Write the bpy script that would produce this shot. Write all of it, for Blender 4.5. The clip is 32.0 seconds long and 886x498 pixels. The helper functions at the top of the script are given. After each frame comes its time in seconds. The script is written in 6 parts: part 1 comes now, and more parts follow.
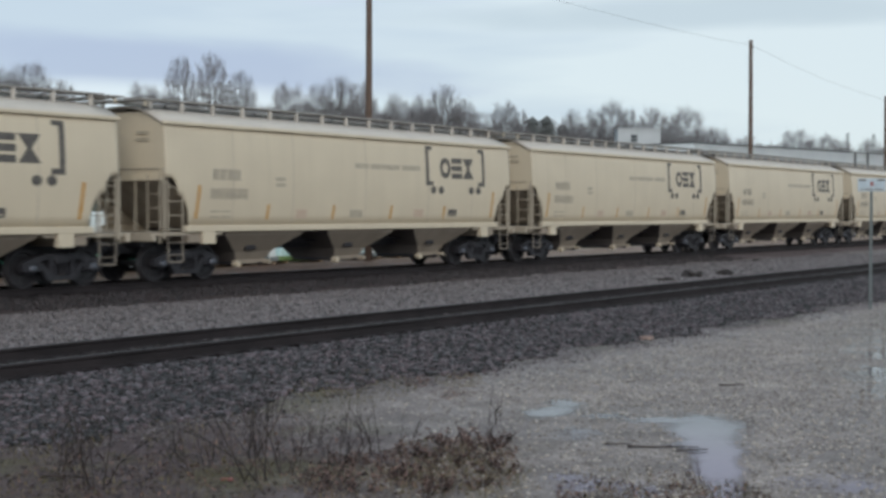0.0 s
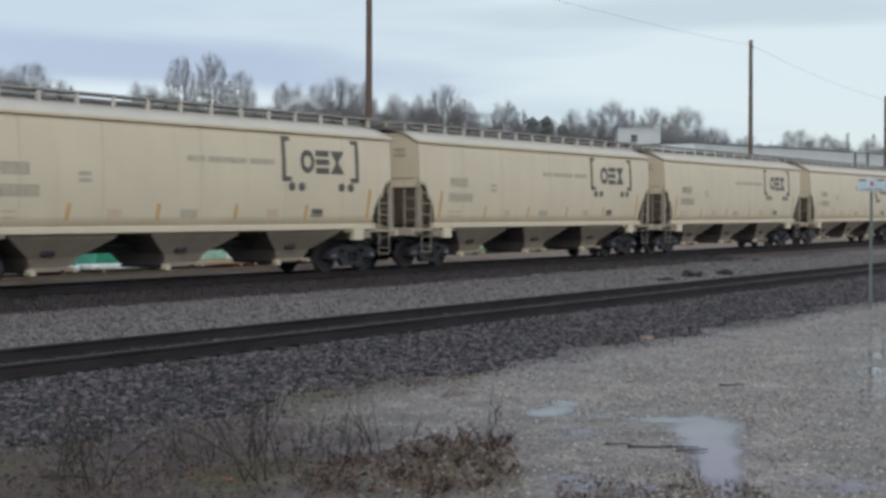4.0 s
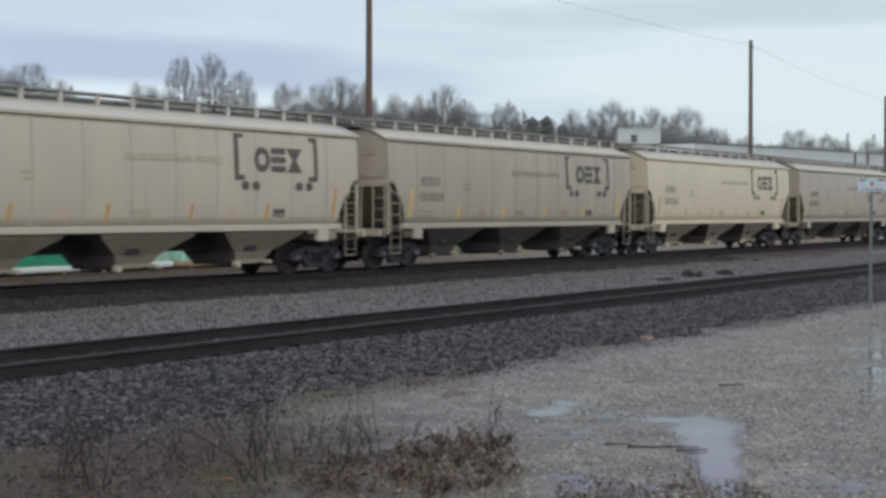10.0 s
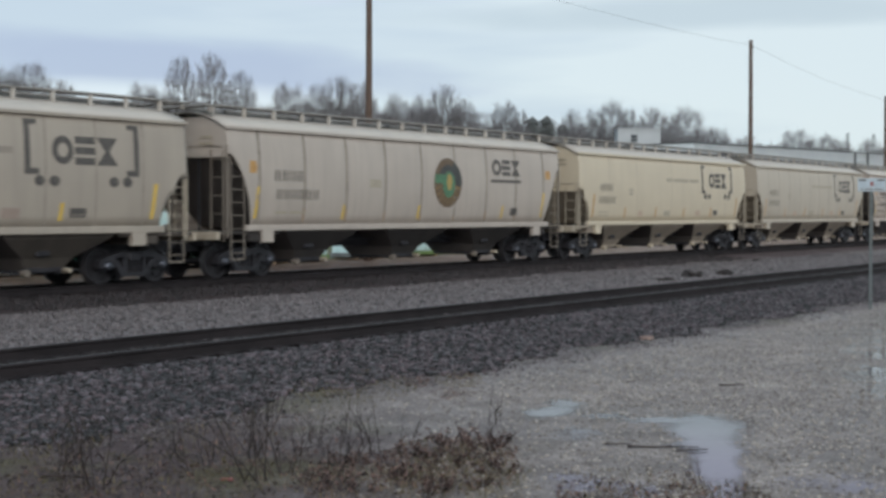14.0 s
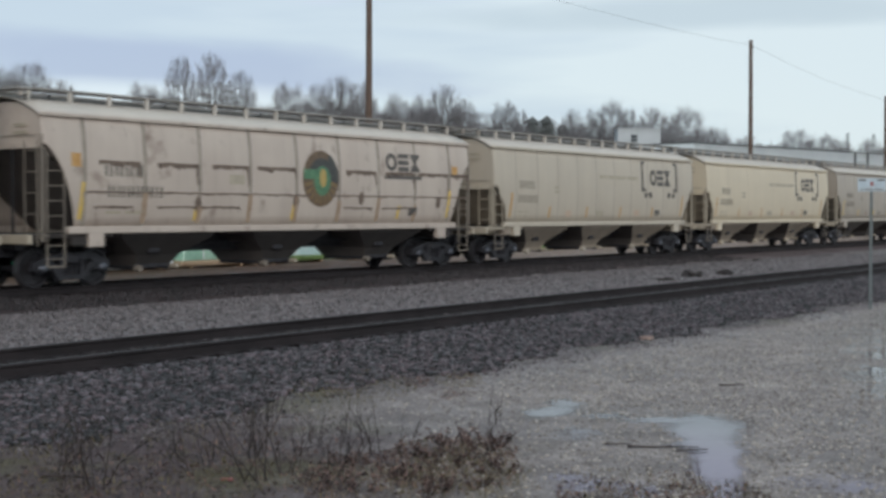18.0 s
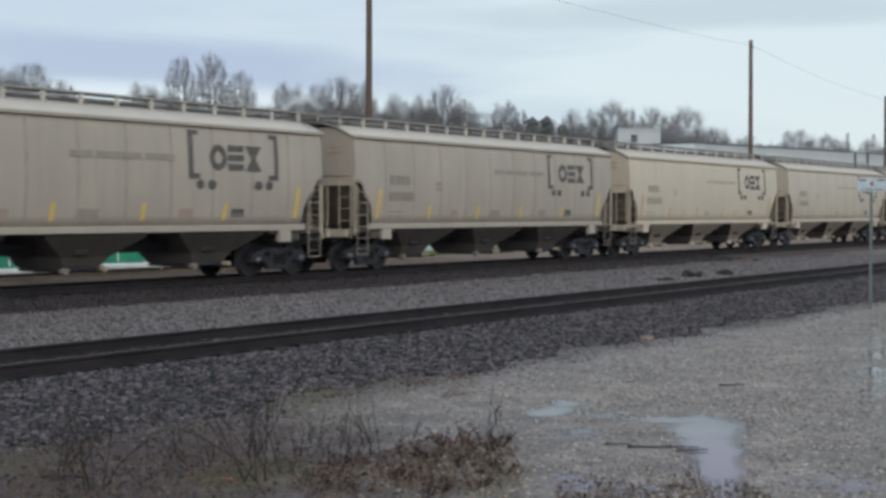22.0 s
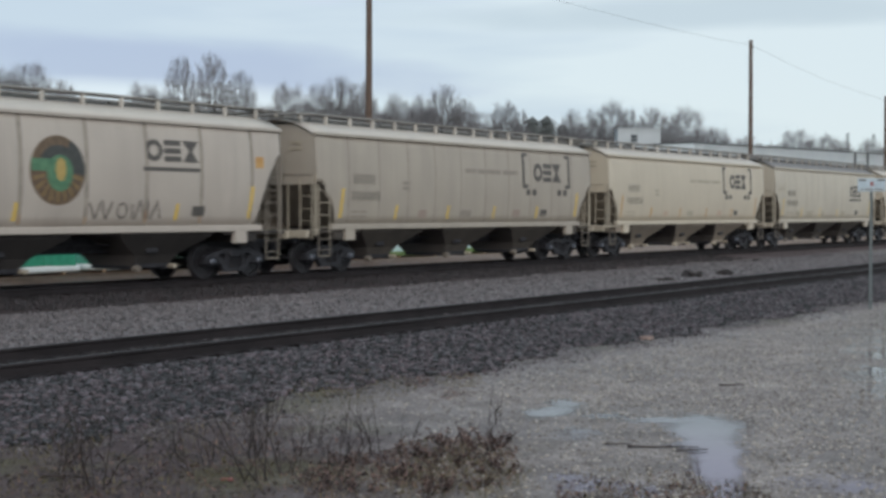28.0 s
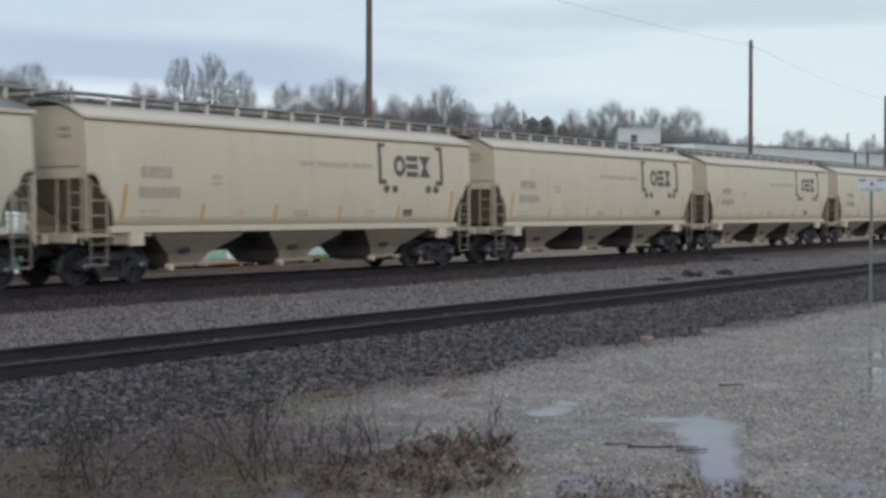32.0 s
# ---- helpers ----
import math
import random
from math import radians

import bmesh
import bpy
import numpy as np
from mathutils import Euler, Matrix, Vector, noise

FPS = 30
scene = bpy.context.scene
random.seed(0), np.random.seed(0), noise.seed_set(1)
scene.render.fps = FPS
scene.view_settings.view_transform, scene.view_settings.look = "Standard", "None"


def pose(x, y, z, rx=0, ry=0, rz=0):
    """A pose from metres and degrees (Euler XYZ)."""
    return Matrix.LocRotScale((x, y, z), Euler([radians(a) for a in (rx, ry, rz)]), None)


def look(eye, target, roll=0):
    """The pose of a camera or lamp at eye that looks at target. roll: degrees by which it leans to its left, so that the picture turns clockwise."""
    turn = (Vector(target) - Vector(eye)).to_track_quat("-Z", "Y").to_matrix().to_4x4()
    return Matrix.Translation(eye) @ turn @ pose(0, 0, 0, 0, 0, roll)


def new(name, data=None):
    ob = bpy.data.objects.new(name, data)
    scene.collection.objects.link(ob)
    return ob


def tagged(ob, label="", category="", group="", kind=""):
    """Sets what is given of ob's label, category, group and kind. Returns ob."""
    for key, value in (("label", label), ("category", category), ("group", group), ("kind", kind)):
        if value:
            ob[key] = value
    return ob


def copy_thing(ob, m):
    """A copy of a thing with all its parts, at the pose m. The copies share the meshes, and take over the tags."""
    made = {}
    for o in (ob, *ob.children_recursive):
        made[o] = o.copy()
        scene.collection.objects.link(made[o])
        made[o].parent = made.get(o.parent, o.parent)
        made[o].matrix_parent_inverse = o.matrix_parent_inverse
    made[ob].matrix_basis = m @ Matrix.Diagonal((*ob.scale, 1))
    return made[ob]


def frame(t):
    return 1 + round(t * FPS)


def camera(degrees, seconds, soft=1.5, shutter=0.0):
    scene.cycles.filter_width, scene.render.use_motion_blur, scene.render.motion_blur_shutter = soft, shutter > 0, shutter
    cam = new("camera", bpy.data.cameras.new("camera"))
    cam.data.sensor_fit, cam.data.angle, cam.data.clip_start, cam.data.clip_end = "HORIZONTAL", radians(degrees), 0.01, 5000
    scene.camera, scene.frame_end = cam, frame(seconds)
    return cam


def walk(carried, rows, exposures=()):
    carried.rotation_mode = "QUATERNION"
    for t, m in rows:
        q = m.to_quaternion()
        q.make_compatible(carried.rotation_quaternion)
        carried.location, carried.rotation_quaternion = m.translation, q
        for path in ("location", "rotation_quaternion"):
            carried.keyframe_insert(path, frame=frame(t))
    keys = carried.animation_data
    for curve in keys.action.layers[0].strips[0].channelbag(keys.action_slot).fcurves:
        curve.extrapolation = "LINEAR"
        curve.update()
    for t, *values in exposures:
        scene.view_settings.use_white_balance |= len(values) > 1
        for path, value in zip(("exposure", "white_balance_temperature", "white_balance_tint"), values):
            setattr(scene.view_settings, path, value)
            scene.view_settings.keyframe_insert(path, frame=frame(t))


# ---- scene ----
# ---------------------------------------------------------------- camera
# The camera stands still beside the yard, the tracks run along x, the train's rail heads are z = 0.
EYE = (0.0, 0.0, 1.75)
AIM = (82.33, 56.72, -0.90)
cam = camera(36.0, 32.0, soft=3.25, shutter=0.22)
walk(cam, [(0.0, look(EYE, AIM)), (32.0, look(EYE, AIM))])

# ---------------------------------------------------------------- world, sun, exposure
scene.view_settings.exposure = 0.03
world = bpy.data.worlds.new("overcast_sky")
scene.world = world
world.use_nodes = True
wn, wl = world.node_tree.nodes, world.node_tree.links
wn.clear()
w_out = wn.new("ShaderNodeOutputWorld")
w_bg = wn.new("ShaderNodeBackground")
w_sky = wn.new("ShaderNodeTexSky")
w_sky.sky_type = "NISHITA"
w_sky.sun_disc = False
w_sky.sun_elevation = radians(38)
w_sky.sun_rotation = radians(200)
w_scale = wn.new("ShaderNodeVectorMath")
w_scale.operation = "SCALE"
w_scale.inputs[3].default_value = 0.10
w_tc = wn.new("ShaderNodeTexCoord")
w_map = wn.new("ShaderNodeMapping")
w_map.inputs["Scale"].default_value = (1.6, 1.6, 11.0)
w_map.inputs["Location"].default_value = (-1.6, 2.2, 0.9)
w_n1 = wn.new("ShaderNodeTexNoise")
w_n1.inputs["Scale"].default_value = 1.7
w_n1.inputs["Detail"].default_value = 4.0
w_n1.inputs["Roughness"].default_value = 0.5
w_ramp = wn.new("ShaderNodeValToRGB")
w_ramp.color_ramp.elements[0].position = 0.38
w_ramp.color_ramp.elements[0].color = (0.555, 0.66, 0.755, 1)
w_ramp.color_ramp.elements[1].position = 0.62
w_ramp.color_ramp.elements[1].color = (0.70, 0.80, 0.845, 1)
w_mix = wn.new("ShaderNodeMix")
w_mix.data_type = "RGBA"
w_mix.inputs[0].default_value = 0.86
wl.new(w_tc.outputs["Generated"], w_map.inputs["Vector"])
wl.new(w_map.outputs[0], w_n1.inputs["Vector"])
# the cloud cover thins out towards the right-hand sky
w_thin = wn.new("ShaderNodeVectorMath")
w_thin.operation = "DOT_PRODUCT"
w_thin.inputs[1].default_value = (0.20, -0.29, 0.0)
w_add = wn.new("ShaderNodeMath")
wl.new(w_tc.outputs["Generated"], w_thin.inputs[0])
wl.new(w_thin.outputs["Value"], w_add.inputs[0])
wl.new(w_n1.outputs["Fac"], w_add.inputs[1])
wl.new(w_add.outputs[0], w_ramp.inputs["Fac"])
wl.new(w_sky.outputs[0], w_scale.inputs[0])
wl.new(w_scale.outputs[0], w_mix.inputs[6])


def sky_math(op, a, c, clamp=False):
    x = wn.new("ShaderNodeMath")
    x.operation = op
    x.use_clamp = clamp
    for s, v in zip(x.inputs, (a, c)):
        if isinstance(v, (int, float)):
            s.default_value = v
        else:
            wl.new(v, s)
    return x.outputs[0]


# lavender cloud banks low over the trees and higher up, with torn edges; the fourth is unseen, added above the view to
# tint the puddles
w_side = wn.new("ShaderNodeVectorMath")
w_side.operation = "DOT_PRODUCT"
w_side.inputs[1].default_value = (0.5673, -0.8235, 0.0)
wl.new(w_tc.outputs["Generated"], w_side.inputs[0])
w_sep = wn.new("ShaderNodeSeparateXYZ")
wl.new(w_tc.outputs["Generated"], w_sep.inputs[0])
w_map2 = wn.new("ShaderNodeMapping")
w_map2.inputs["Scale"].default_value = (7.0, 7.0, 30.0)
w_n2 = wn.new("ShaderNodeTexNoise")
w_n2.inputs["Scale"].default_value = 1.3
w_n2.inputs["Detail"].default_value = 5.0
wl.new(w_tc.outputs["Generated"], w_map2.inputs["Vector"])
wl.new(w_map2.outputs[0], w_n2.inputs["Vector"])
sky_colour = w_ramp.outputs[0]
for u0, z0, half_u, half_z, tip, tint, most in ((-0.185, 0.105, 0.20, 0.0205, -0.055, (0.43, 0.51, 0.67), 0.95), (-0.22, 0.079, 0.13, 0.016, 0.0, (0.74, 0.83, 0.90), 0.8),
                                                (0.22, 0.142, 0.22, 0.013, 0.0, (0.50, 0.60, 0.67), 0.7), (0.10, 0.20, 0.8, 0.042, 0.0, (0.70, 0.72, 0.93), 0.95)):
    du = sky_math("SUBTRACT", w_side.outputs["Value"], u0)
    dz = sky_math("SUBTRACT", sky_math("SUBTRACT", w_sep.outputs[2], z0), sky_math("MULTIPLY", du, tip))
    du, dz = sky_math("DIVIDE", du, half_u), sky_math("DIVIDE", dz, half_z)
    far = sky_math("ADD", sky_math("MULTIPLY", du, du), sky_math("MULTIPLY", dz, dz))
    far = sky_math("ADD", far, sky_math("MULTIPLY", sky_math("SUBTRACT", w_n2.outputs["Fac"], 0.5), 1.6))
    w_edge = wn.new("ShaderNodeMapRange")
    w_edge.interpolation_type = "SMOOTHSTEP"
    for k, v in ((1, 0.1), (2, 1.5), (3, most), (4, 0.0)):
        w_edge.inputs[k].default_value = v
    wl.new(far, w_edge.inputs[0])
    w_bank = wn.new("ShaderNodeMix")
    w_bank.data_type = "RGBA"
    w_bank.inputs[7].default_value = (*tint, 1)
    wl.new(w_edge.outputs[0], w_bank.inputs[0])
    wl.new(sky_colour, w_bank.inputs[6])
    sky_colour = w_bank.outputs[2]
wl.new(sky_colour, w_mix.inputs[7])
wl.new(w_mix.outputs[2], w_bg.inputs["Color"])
w_bg.inputs["Strength"].default_value = 1.06
wl.new(w_bg.outputs[0], w_out.inputs["Surface"])

sun = new("sun", bpy.data.lights.new("sun", "SUN"))
sun.data.energy = 1.15
sun.data.angle = radians(25)
sun.data.color = (1.0, 0.96, 0.9)
sun.matrix_world = look((-85, -80, 62), (30, 25, 0))


# ---------------------------------------------------------------- materials
def surface(name, dark, light, scale=3.0, rough=0.7, metal=0.0, bump=0.2, fine=40.0, stretch=(1, 1, 1), low=0.35, high=0.65, fine_mix=0.35, island=0.0, spec=0.5):
    """A two-scale mottled surface at real-world size, with fine relief."""
    m = bpy.data.materials.new(name)
    m.use_nodes = True
    n, l = m.node_tree.nodes, m.node_tree.links
    b = n["Principled BSDF"]
    tc = n.new("ShaderNodeTexCoord")
    mp = n.new("ShaderNodeMapping")
    mp.inputs["Scale"].default_value = stretch
    l.new(tc.outputs["Object"], mp.inputs["Vector"])
    n1 = n.new("ShaderNodeTexNoise")
    n1.inputs["Scale"].default_value = scale
    n1.inputs["Detail"].default_value = 5.0
    n2 = n.new("ShaderNodeTexNoise")
    n2.inputs["Scale"].default_value = fine
    n2.inputs["Detail"].default_value = 3.0
    l.new(mp.outputs[0], n1.inputs["Vector"])
    l.new(tc.outputs["Object"], n2.inputs["Vector"])
    mx = n.new("ShaderNodeMix")
    mx.inputs[0].default_value = fine_mix
    l.new(n1.outputs["Fac"], mx.inputs[2])
    l.new(n2.outputs["Fac"], mx.inputs[3])
    fac = mx.outputs[0]
    if island:
        geo = n.new("ShaderNodeNewGeometry")
        mx2 = n.new("ShaderNodeMix")
        mx2.inputs[0].default_value = island
        l.new(fac, mx2.inputs[2])
        l.new(geo.outputs["Random Per Island"], mx2.inputs[3])
        fac = mx2.outputs[0]
    rp = n.new("ShaderNodeValToRGB")
    rp.color_ramp.elements[0].position = low
    rp.color_ramp.elements[0].color = (*dark, 1)
    rp.color_ramp.elements[1].position = high
    rp.color_ramp.elements[1].color = (*light, 1)
    l.new(fac, rp.inputs["Fac"])
    l.new(rp.outputs[0], b.inputs["Base Color"])
    b.inputs["Roughness"].default_value = rough
    b.inputs["Metallic"].default_value = metal
    b.inputs["Specular IOR Level"].default_value = spec
    if bump:
        bp = n.new("ShaderNodeBump")
        bp.inputs["Strength"].default_value = bump
        bp.inputs["Distance"].default_value = 0.02
        l.new(n2.outputs["Fac"], bp.inputs["Height"])
        l.new(bp.outputs[0], b.inputs["Normal"])
    return m


def car_paint(name, base, dirt, amount=0.35, rust=0.0, rough=0.45):
    """Weathered carbody paint: base coat, grime that ran down the side, small rust scabs."""
    m = bpy.data.materials.new(name)
    m.use_nodes = True
    n, l = m.node_tree.nodes, m.node_tree.links
    b = n["Principled BSDF"]
    tc = n.new("ShaderNodeTexCoord")
    info = n.new("ShaderNodeObjectInfo")
    own = n.new("ShaderNodeMath")
    own.operation = "MULTIPLY"
    own.inputs[1].default_value = 60.0
    l.new(info.outputs["Random"], own.inputs[0])

    def noise_at(stretch, scale, detail):
        mp = n.new("ShaderNodeMapping")
        mp.inputs["Scale"].default_value = stretch
        l.new(tc.outputs["Object"], mp.inputs["Vector"])
        t = n.new("ShaderNodeTexNoise")
        t.noise_dimensions = "4D"
        t.inputs["Scale"].default_value = scale
        t.inputs["Detail"].default_value = detail
        l.new(mp.outputs[0], t.inputs["Vector"])
        l.new(own.outputs[0], t.inputs["W"])
        return t.outputs["Fac"]

    def ramp(fac, a, c, ca=(0, 0, 0, 1), cc=(1, 1, 1, 1)):
        r = n.new("ShaderNodeValToRGB")
        r.color_ramp.elements[0].position, r.color_ramp.elements[0].color = a, ca
        r.color_ramp.elements[1].position, r.color_ramp.elements[1].color = c, cc
        l.new(fac, r.inputs["Fac"])
        return r.outputs[0]

    def mixed(fac, a, c, k=1.0):
        x = n.new("ShaderNodeMix")
        x.data_type = "RGBA"
        if k < 1.0:
            mu = n.new("ShaderNodeMath")
            mu.operation = "MULTIPLY"
            mu.inputs[1].default_value = k
            l.new(fac, mu.inputs[0])
            fac = mu.outputs[0]
        l.new(fac, x.inputs[0])
        for sock, v in ((x.inputs[6], a), (x.inputs[7], c)):
            if isinstance(v, tuple):
                sock.default_value = (*v, 1)
            else:
                l.new(v, sock)
        return x.outputs[2]

    streak = ramp(noise_at((1.4, 1.4, 0.22), 1.5, 4.0), 0.40, 0.80)
    cloud = ramp(noise_at((0.5, 0.5, 0.9), 1.1, 6.0), 0.35, 0.7)
    col = mixed(streak, base, dirt, amount)
    col = mixed(cloud, col, tuple(0.5 * (a + c) for a, c in zip(base, dirt)), 0.5)
    drip = ramp(noise_at((3.2, 3.2, 0.10), 1.9, 5.0), 0.56, 0.78)
    col = mixed(drip, col, tuple(0.7 * c for c in dirt), 0.12 if amount < 0.3 else 0.2)
    if rust:
        scab = ramp(noise_at((1.0, 1.0, 0.7), 2.3, 6.0), 0.66 - 0.12 * rust, 0.74)
        col = mixed(scab, col, (0.13, 0.075, 0.05), 0.75)
    l.new(col, b.inputs["Base Color"])
    b.inputs["Roughness"].default_value = rough
    bp = n.new("ShaderNodeBump")
    bp.inputs["Strength"].default_value = 0.25
    bp.inputs["Distance"].default_value = 0.03
    l.new(noise_at((0.9, 0.9, 0.5), 1.2, 2.0), bp.inputs["Height"])
    l.new(bp.outputs[0], b.inputs["Normal"])
    return m


TAN = car_paint("cream_paint", (0.60, 0.518, 0.392), (0.43, 0.364, 0.278), 0.26)
TAN3 = car_paint("cream_paint_darker", (0.545, 0.475, 0.376), (0.385, 0.33, 0.263), 0.34)
TAN2 = car_paint("cream_paint_worn", (0.495, 0.435, 0.355), (0.345, 0.30, 0.252), 0.36)
CREAM = car_paint("streaked_cream_paint", (0.53, 0.475, 0.39), (0.31, 0.27, 0.225), 0.5)
GREY = car_paint("faded_grey_cream_paint", (0.40, 0.349, 0.292), (0.262, 0.227, 0.195), 0.5)
PALE = car_paint("chalky_pale_paint", (0.475, 0.417, 0.366), (0.29, 0.247, 0.217), 0.38)
PALE_RUST = car_paint("chalky_rusting_paint", (0.53, 0.455, 0.395), (0.29, 0.225, 0.195), 0.42, rust=0.7)
ROOF = car_paint("roof_paint", (0.555, 0.505, 0.445), (0.40, 0.375, 0.36), 0.5, rough=0.6)
ROOF_DARK = car_paint("sooty_roof_paint", (0.22, 0.21, 0.21), (0.13, 0.125, 0.125), 0.5, rough=0.7)
# body cream taken darker: shade beneath the wagon is in the colour, besides grime
UNDER = car_paint("shaded_underframe_cream", (0.30, 0.25, 0.20), (0.15, 0.122, 0.098), 0.6, rough=0.75)
# end slope: dust, and the overhang's shade mixed into the colour
SHADOWED = car_paint("shaded_dusty_end_slope", (0.36, 0.31, 0.255), (0.16, 0.136, 0.115), 0.65, rough=0.8)
UNDER_MID = car_paint("mid_dark_underframe", (0.085, 0.071, 0.060), (0.036, 0.031, 0.028), 0.65, rough=0.85)
UNDER_DARK = car_paint("dark_underframe", (0.042, 0.036, 0.034), (0.017, 0.015, 0.015), 0.7, rough=0.85)
WORN = car_paint("worn_ladder_paint", (0.44, 0.38, 0.30), (0.24, 0.205, 0.165), 0.5, rough=0.65)
WORN_DARK = car_paint("darker_step_paint", (0.24, 0.205, 0.17), (0.10, 0.086, 0.074), 0.6, rough=0.8)
INK_MARK = surface("grey_stencil_paint", (0.19, 0.17, 0.145), (0.31, 0.275, 0.225), 7, 0.6, 0, 0.05)
# slopes that face down: their shade is put into this dark colour
SLOPE_SHADE = car_paint("shade_dark_slope_sheet", (0.115, 0.099, 0.093), (0.055, 0.048, 0.047), 0.7, rough=0.8)
GRIME = surface("brake_dust_steel", (0.013, 0.0128, 0.016), (0.041, 0.040, 0.047), 6, 0.62, 0.0, 0.3, spec=0.35)
TREAD = surface("worn_wheel_steel", (0.014, 0.0135, 0.016), (0.045, 0.042, 0.047), 8, 0.5, 0.2, 0.1, spec=0.35)
INK = surface("black_stencil_paint", (0.055, 0.05, 0.047), (0.12, 0.108, 0.098), 9, 0.6, 0, 0.05)
INK_SOFT = surface("faded_stencil_paint", (0.10, 0.092, 0.082), (0.22, 0.195, 0.16), 7, 0.6, 0, 0.05)
INK_RED = surface("faded_red_stencil", (0.46, 0.33, 0.26), (0.54, 0.43, 0.33), 7, 0.6, 0, 0.05)
INK_DUSK = surface("rubbed_stencil_on_grey", (0.23, 0.20, 0.17), (0.31, 0.27, 0.225), 7, 0.6, 0, 0.05)
INK_ROSE = surface("rubbed_red_stencil_on_grey", (0.29, 0.225, 0.19), (0.36, 0.285, 0.24), 7, 0.6, 0, 0.05)
INK_FAINT = surface("rubbed_stencil_paint", (0.33, 0.29, 0.23), (0.46, 0.40, 0.31), 7, 0.6, 0, 0.05)
AMBER = surface("faded_amber_reflector", (0.42, 0.22, 0.07), (0.55, 0.33, 0.12), 9, 0.5, 0, 0.05)
YELLOW = surface("yellow_reflector", (0.60, 0.38, 0.06), (0.72, 0.50, 0.10), 9, 0.45, 0, 0.05)
# flat rib strips: the ribs' shading is put into these two colours, with dirt
SEAM_SOFT = surface("soft_shaded_rib", (0.30, 0.26, 0.22), (0.43, 0.375, 0.32), 3, 0.7, 0, 0.1, stretch=(1, 1, 0.5))
SEAM_DARK = surface("dirty_shaded_rib", (0.22, 0.19, 0.16), (0.34, 0.295, 0.245), 4, 0.7, 0, 0.1)
RUST = surface("dark_rust", (0.085, 0.06, 0.048), (0.20, 0.15, 0.12), 7, 0.85, 0, 0.2)
RUST_RUN = surface("rust_run", (0.26, 0.17, 0.11), (0.40, 0.30, 0.22), 5, 0.8, 0, 0.1)
SEAM = surface("weld_seam_grime", (0.41, 0.355, 0.28), (0.53, 0.465, 0.37), 4, 0.7, 0, 0.1)
DECK = surface("grating_grey", (0.22, 0.21, 0.20), (0.38, 0.36, 0.34), 6, 0.6, 0.4, 0.1)
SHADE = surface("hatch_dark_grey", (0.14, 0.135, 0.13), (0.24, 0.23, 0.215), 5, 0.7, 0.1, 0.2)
CAP_STEEL = surface("oiled_cap_steel", (0.07, 0.075, 0.09), (0.16, 0.17, 0.20), 8, 0.3, 0.7, 0.05)
CHROME = surface("polished_tread_steel", (0.22, 0.22, 0.23), (0.36, 0.36, 0.38), 5, 0.32, 0.9, 0)
EM_BROWN = surface("emblem_brown", (0.09, 0.06, 0.04), (0.17, 0.115, 0.07), 8, 0.6, 0, 0.05)
EM_DARK = surface("emblem_dark", (0.035, 0.04, 0.04), (0.07, 0.07, 0.065), 8, 0.6, 0, 0.05)
EM_GREEN = surface("emblem_green", (0.05, 0.14, 0.08), (0.12, 0.25, 0.14), 6, 0.6, 0, 0.05)
EM_GOLD = surface("emblem_gold", (0.36, 0.25, 0.08), (0.46, 0.34, 0.12), 8, 0.6, 0, 0.05)
EM_BRONZE = surface("emblem_bronze", (0.16, 0.105, 0.05), (0.26, 0.17, 0.075), 8, 0.6, 0, 0.05)
SPRAY = surface("dark_spray_paint", (0.07, 0.06, 0.055), (0.15, 0.13, 0.115), 8, 0.7, 0, 0.05)
RAIL = surface("brown_rail_steel", (0.011, 0.0088, 0.0098), (0.030, 0.0236, 0.0256), 3, 0.75, 0.0, 0.2, stretch=(0.4, 1, 1), spec=0.28)
RAILTOP = surface("bright_rail_head", (0.035, 0.034, 0.037), (0.075, 0.074, 0.078), 3, 0.6, 0.3, 0.05, stretch=(0.2, 1, 1))
TIE = surface("creosoted_tie", (0.013, 0.011, 0.0108), (0.042, 0.035, 0.034), 5, 0.9, 0, 0.4, stretch=(4, 0.6, 1), spec=0.2)
WOOD_POLE = surface("weathered_pole_wood", (0.07, 0.045, 0.035), (0.16, 0.11, 0.085), 3, 0.85, 0, 0.4, stretch=(6, 6, 0.4))
WIRE = surface("black_cable", (0.06, 0.06, 0.06), (0.12, 0.12, 0.12), 3, 0.6, 0, 0)
BARK = surface("bare_bark", (0.07, 0.062, 0.06), (0.15, 0.135, 0.13), 1.5, 0.9, 0, 0.2)
TWIG = surface("bare_twigs", (0.125, 0.117, 0.124), (0.23, 0.217, 0.226), 0.8, 0.9, 0, 0)
NEEDLE = surface("conifer_needles", (0.10, 0.108, 0.108), (0.165, 0.175, 0.168), 2, 0.8, 0, 0)
WALLW = surface("pale_metal_cladding", (0.80, 0.84, 0.87), (0.87, 0.90, 0.92), 0.6, 0.5, 0, 0.03, stretch=(1, 1, 0.3))
WALLH = surface("white_block_paint", (0.43, 0.45, 0.46), (0.50, 0.52, 0.53), 0.8, 0.7, 0, 0.05)
TRIM = surface("dark_roof_trim", (0.08, 0.085, 0.09), (0.14, 0.145, 0.15), 2, 0.6, 0, 0.1)
GLASS = surface("dark_window_glass", (0.02, 0.025, 0.03), (0.05, 0.055, 0.06), 2, 0.08, 0, 0)
STEEL = surface("galvanised_steel", (0.13, 0.15, 0.155), (0.22, 0.25, 0.25), 8, 0.6, 0.3, 0.1)
SIGN = surface("white_sign_face", (0.34, 0.41, 0.46), (0.44, 0.51, 0.56), 5, 0.45, 0, 0)
RED = surface("red_sign_ink", (0.22, 0.09, 0.09), (0.29, 0.13, 0.13), 5, 0.5, 0, 0)
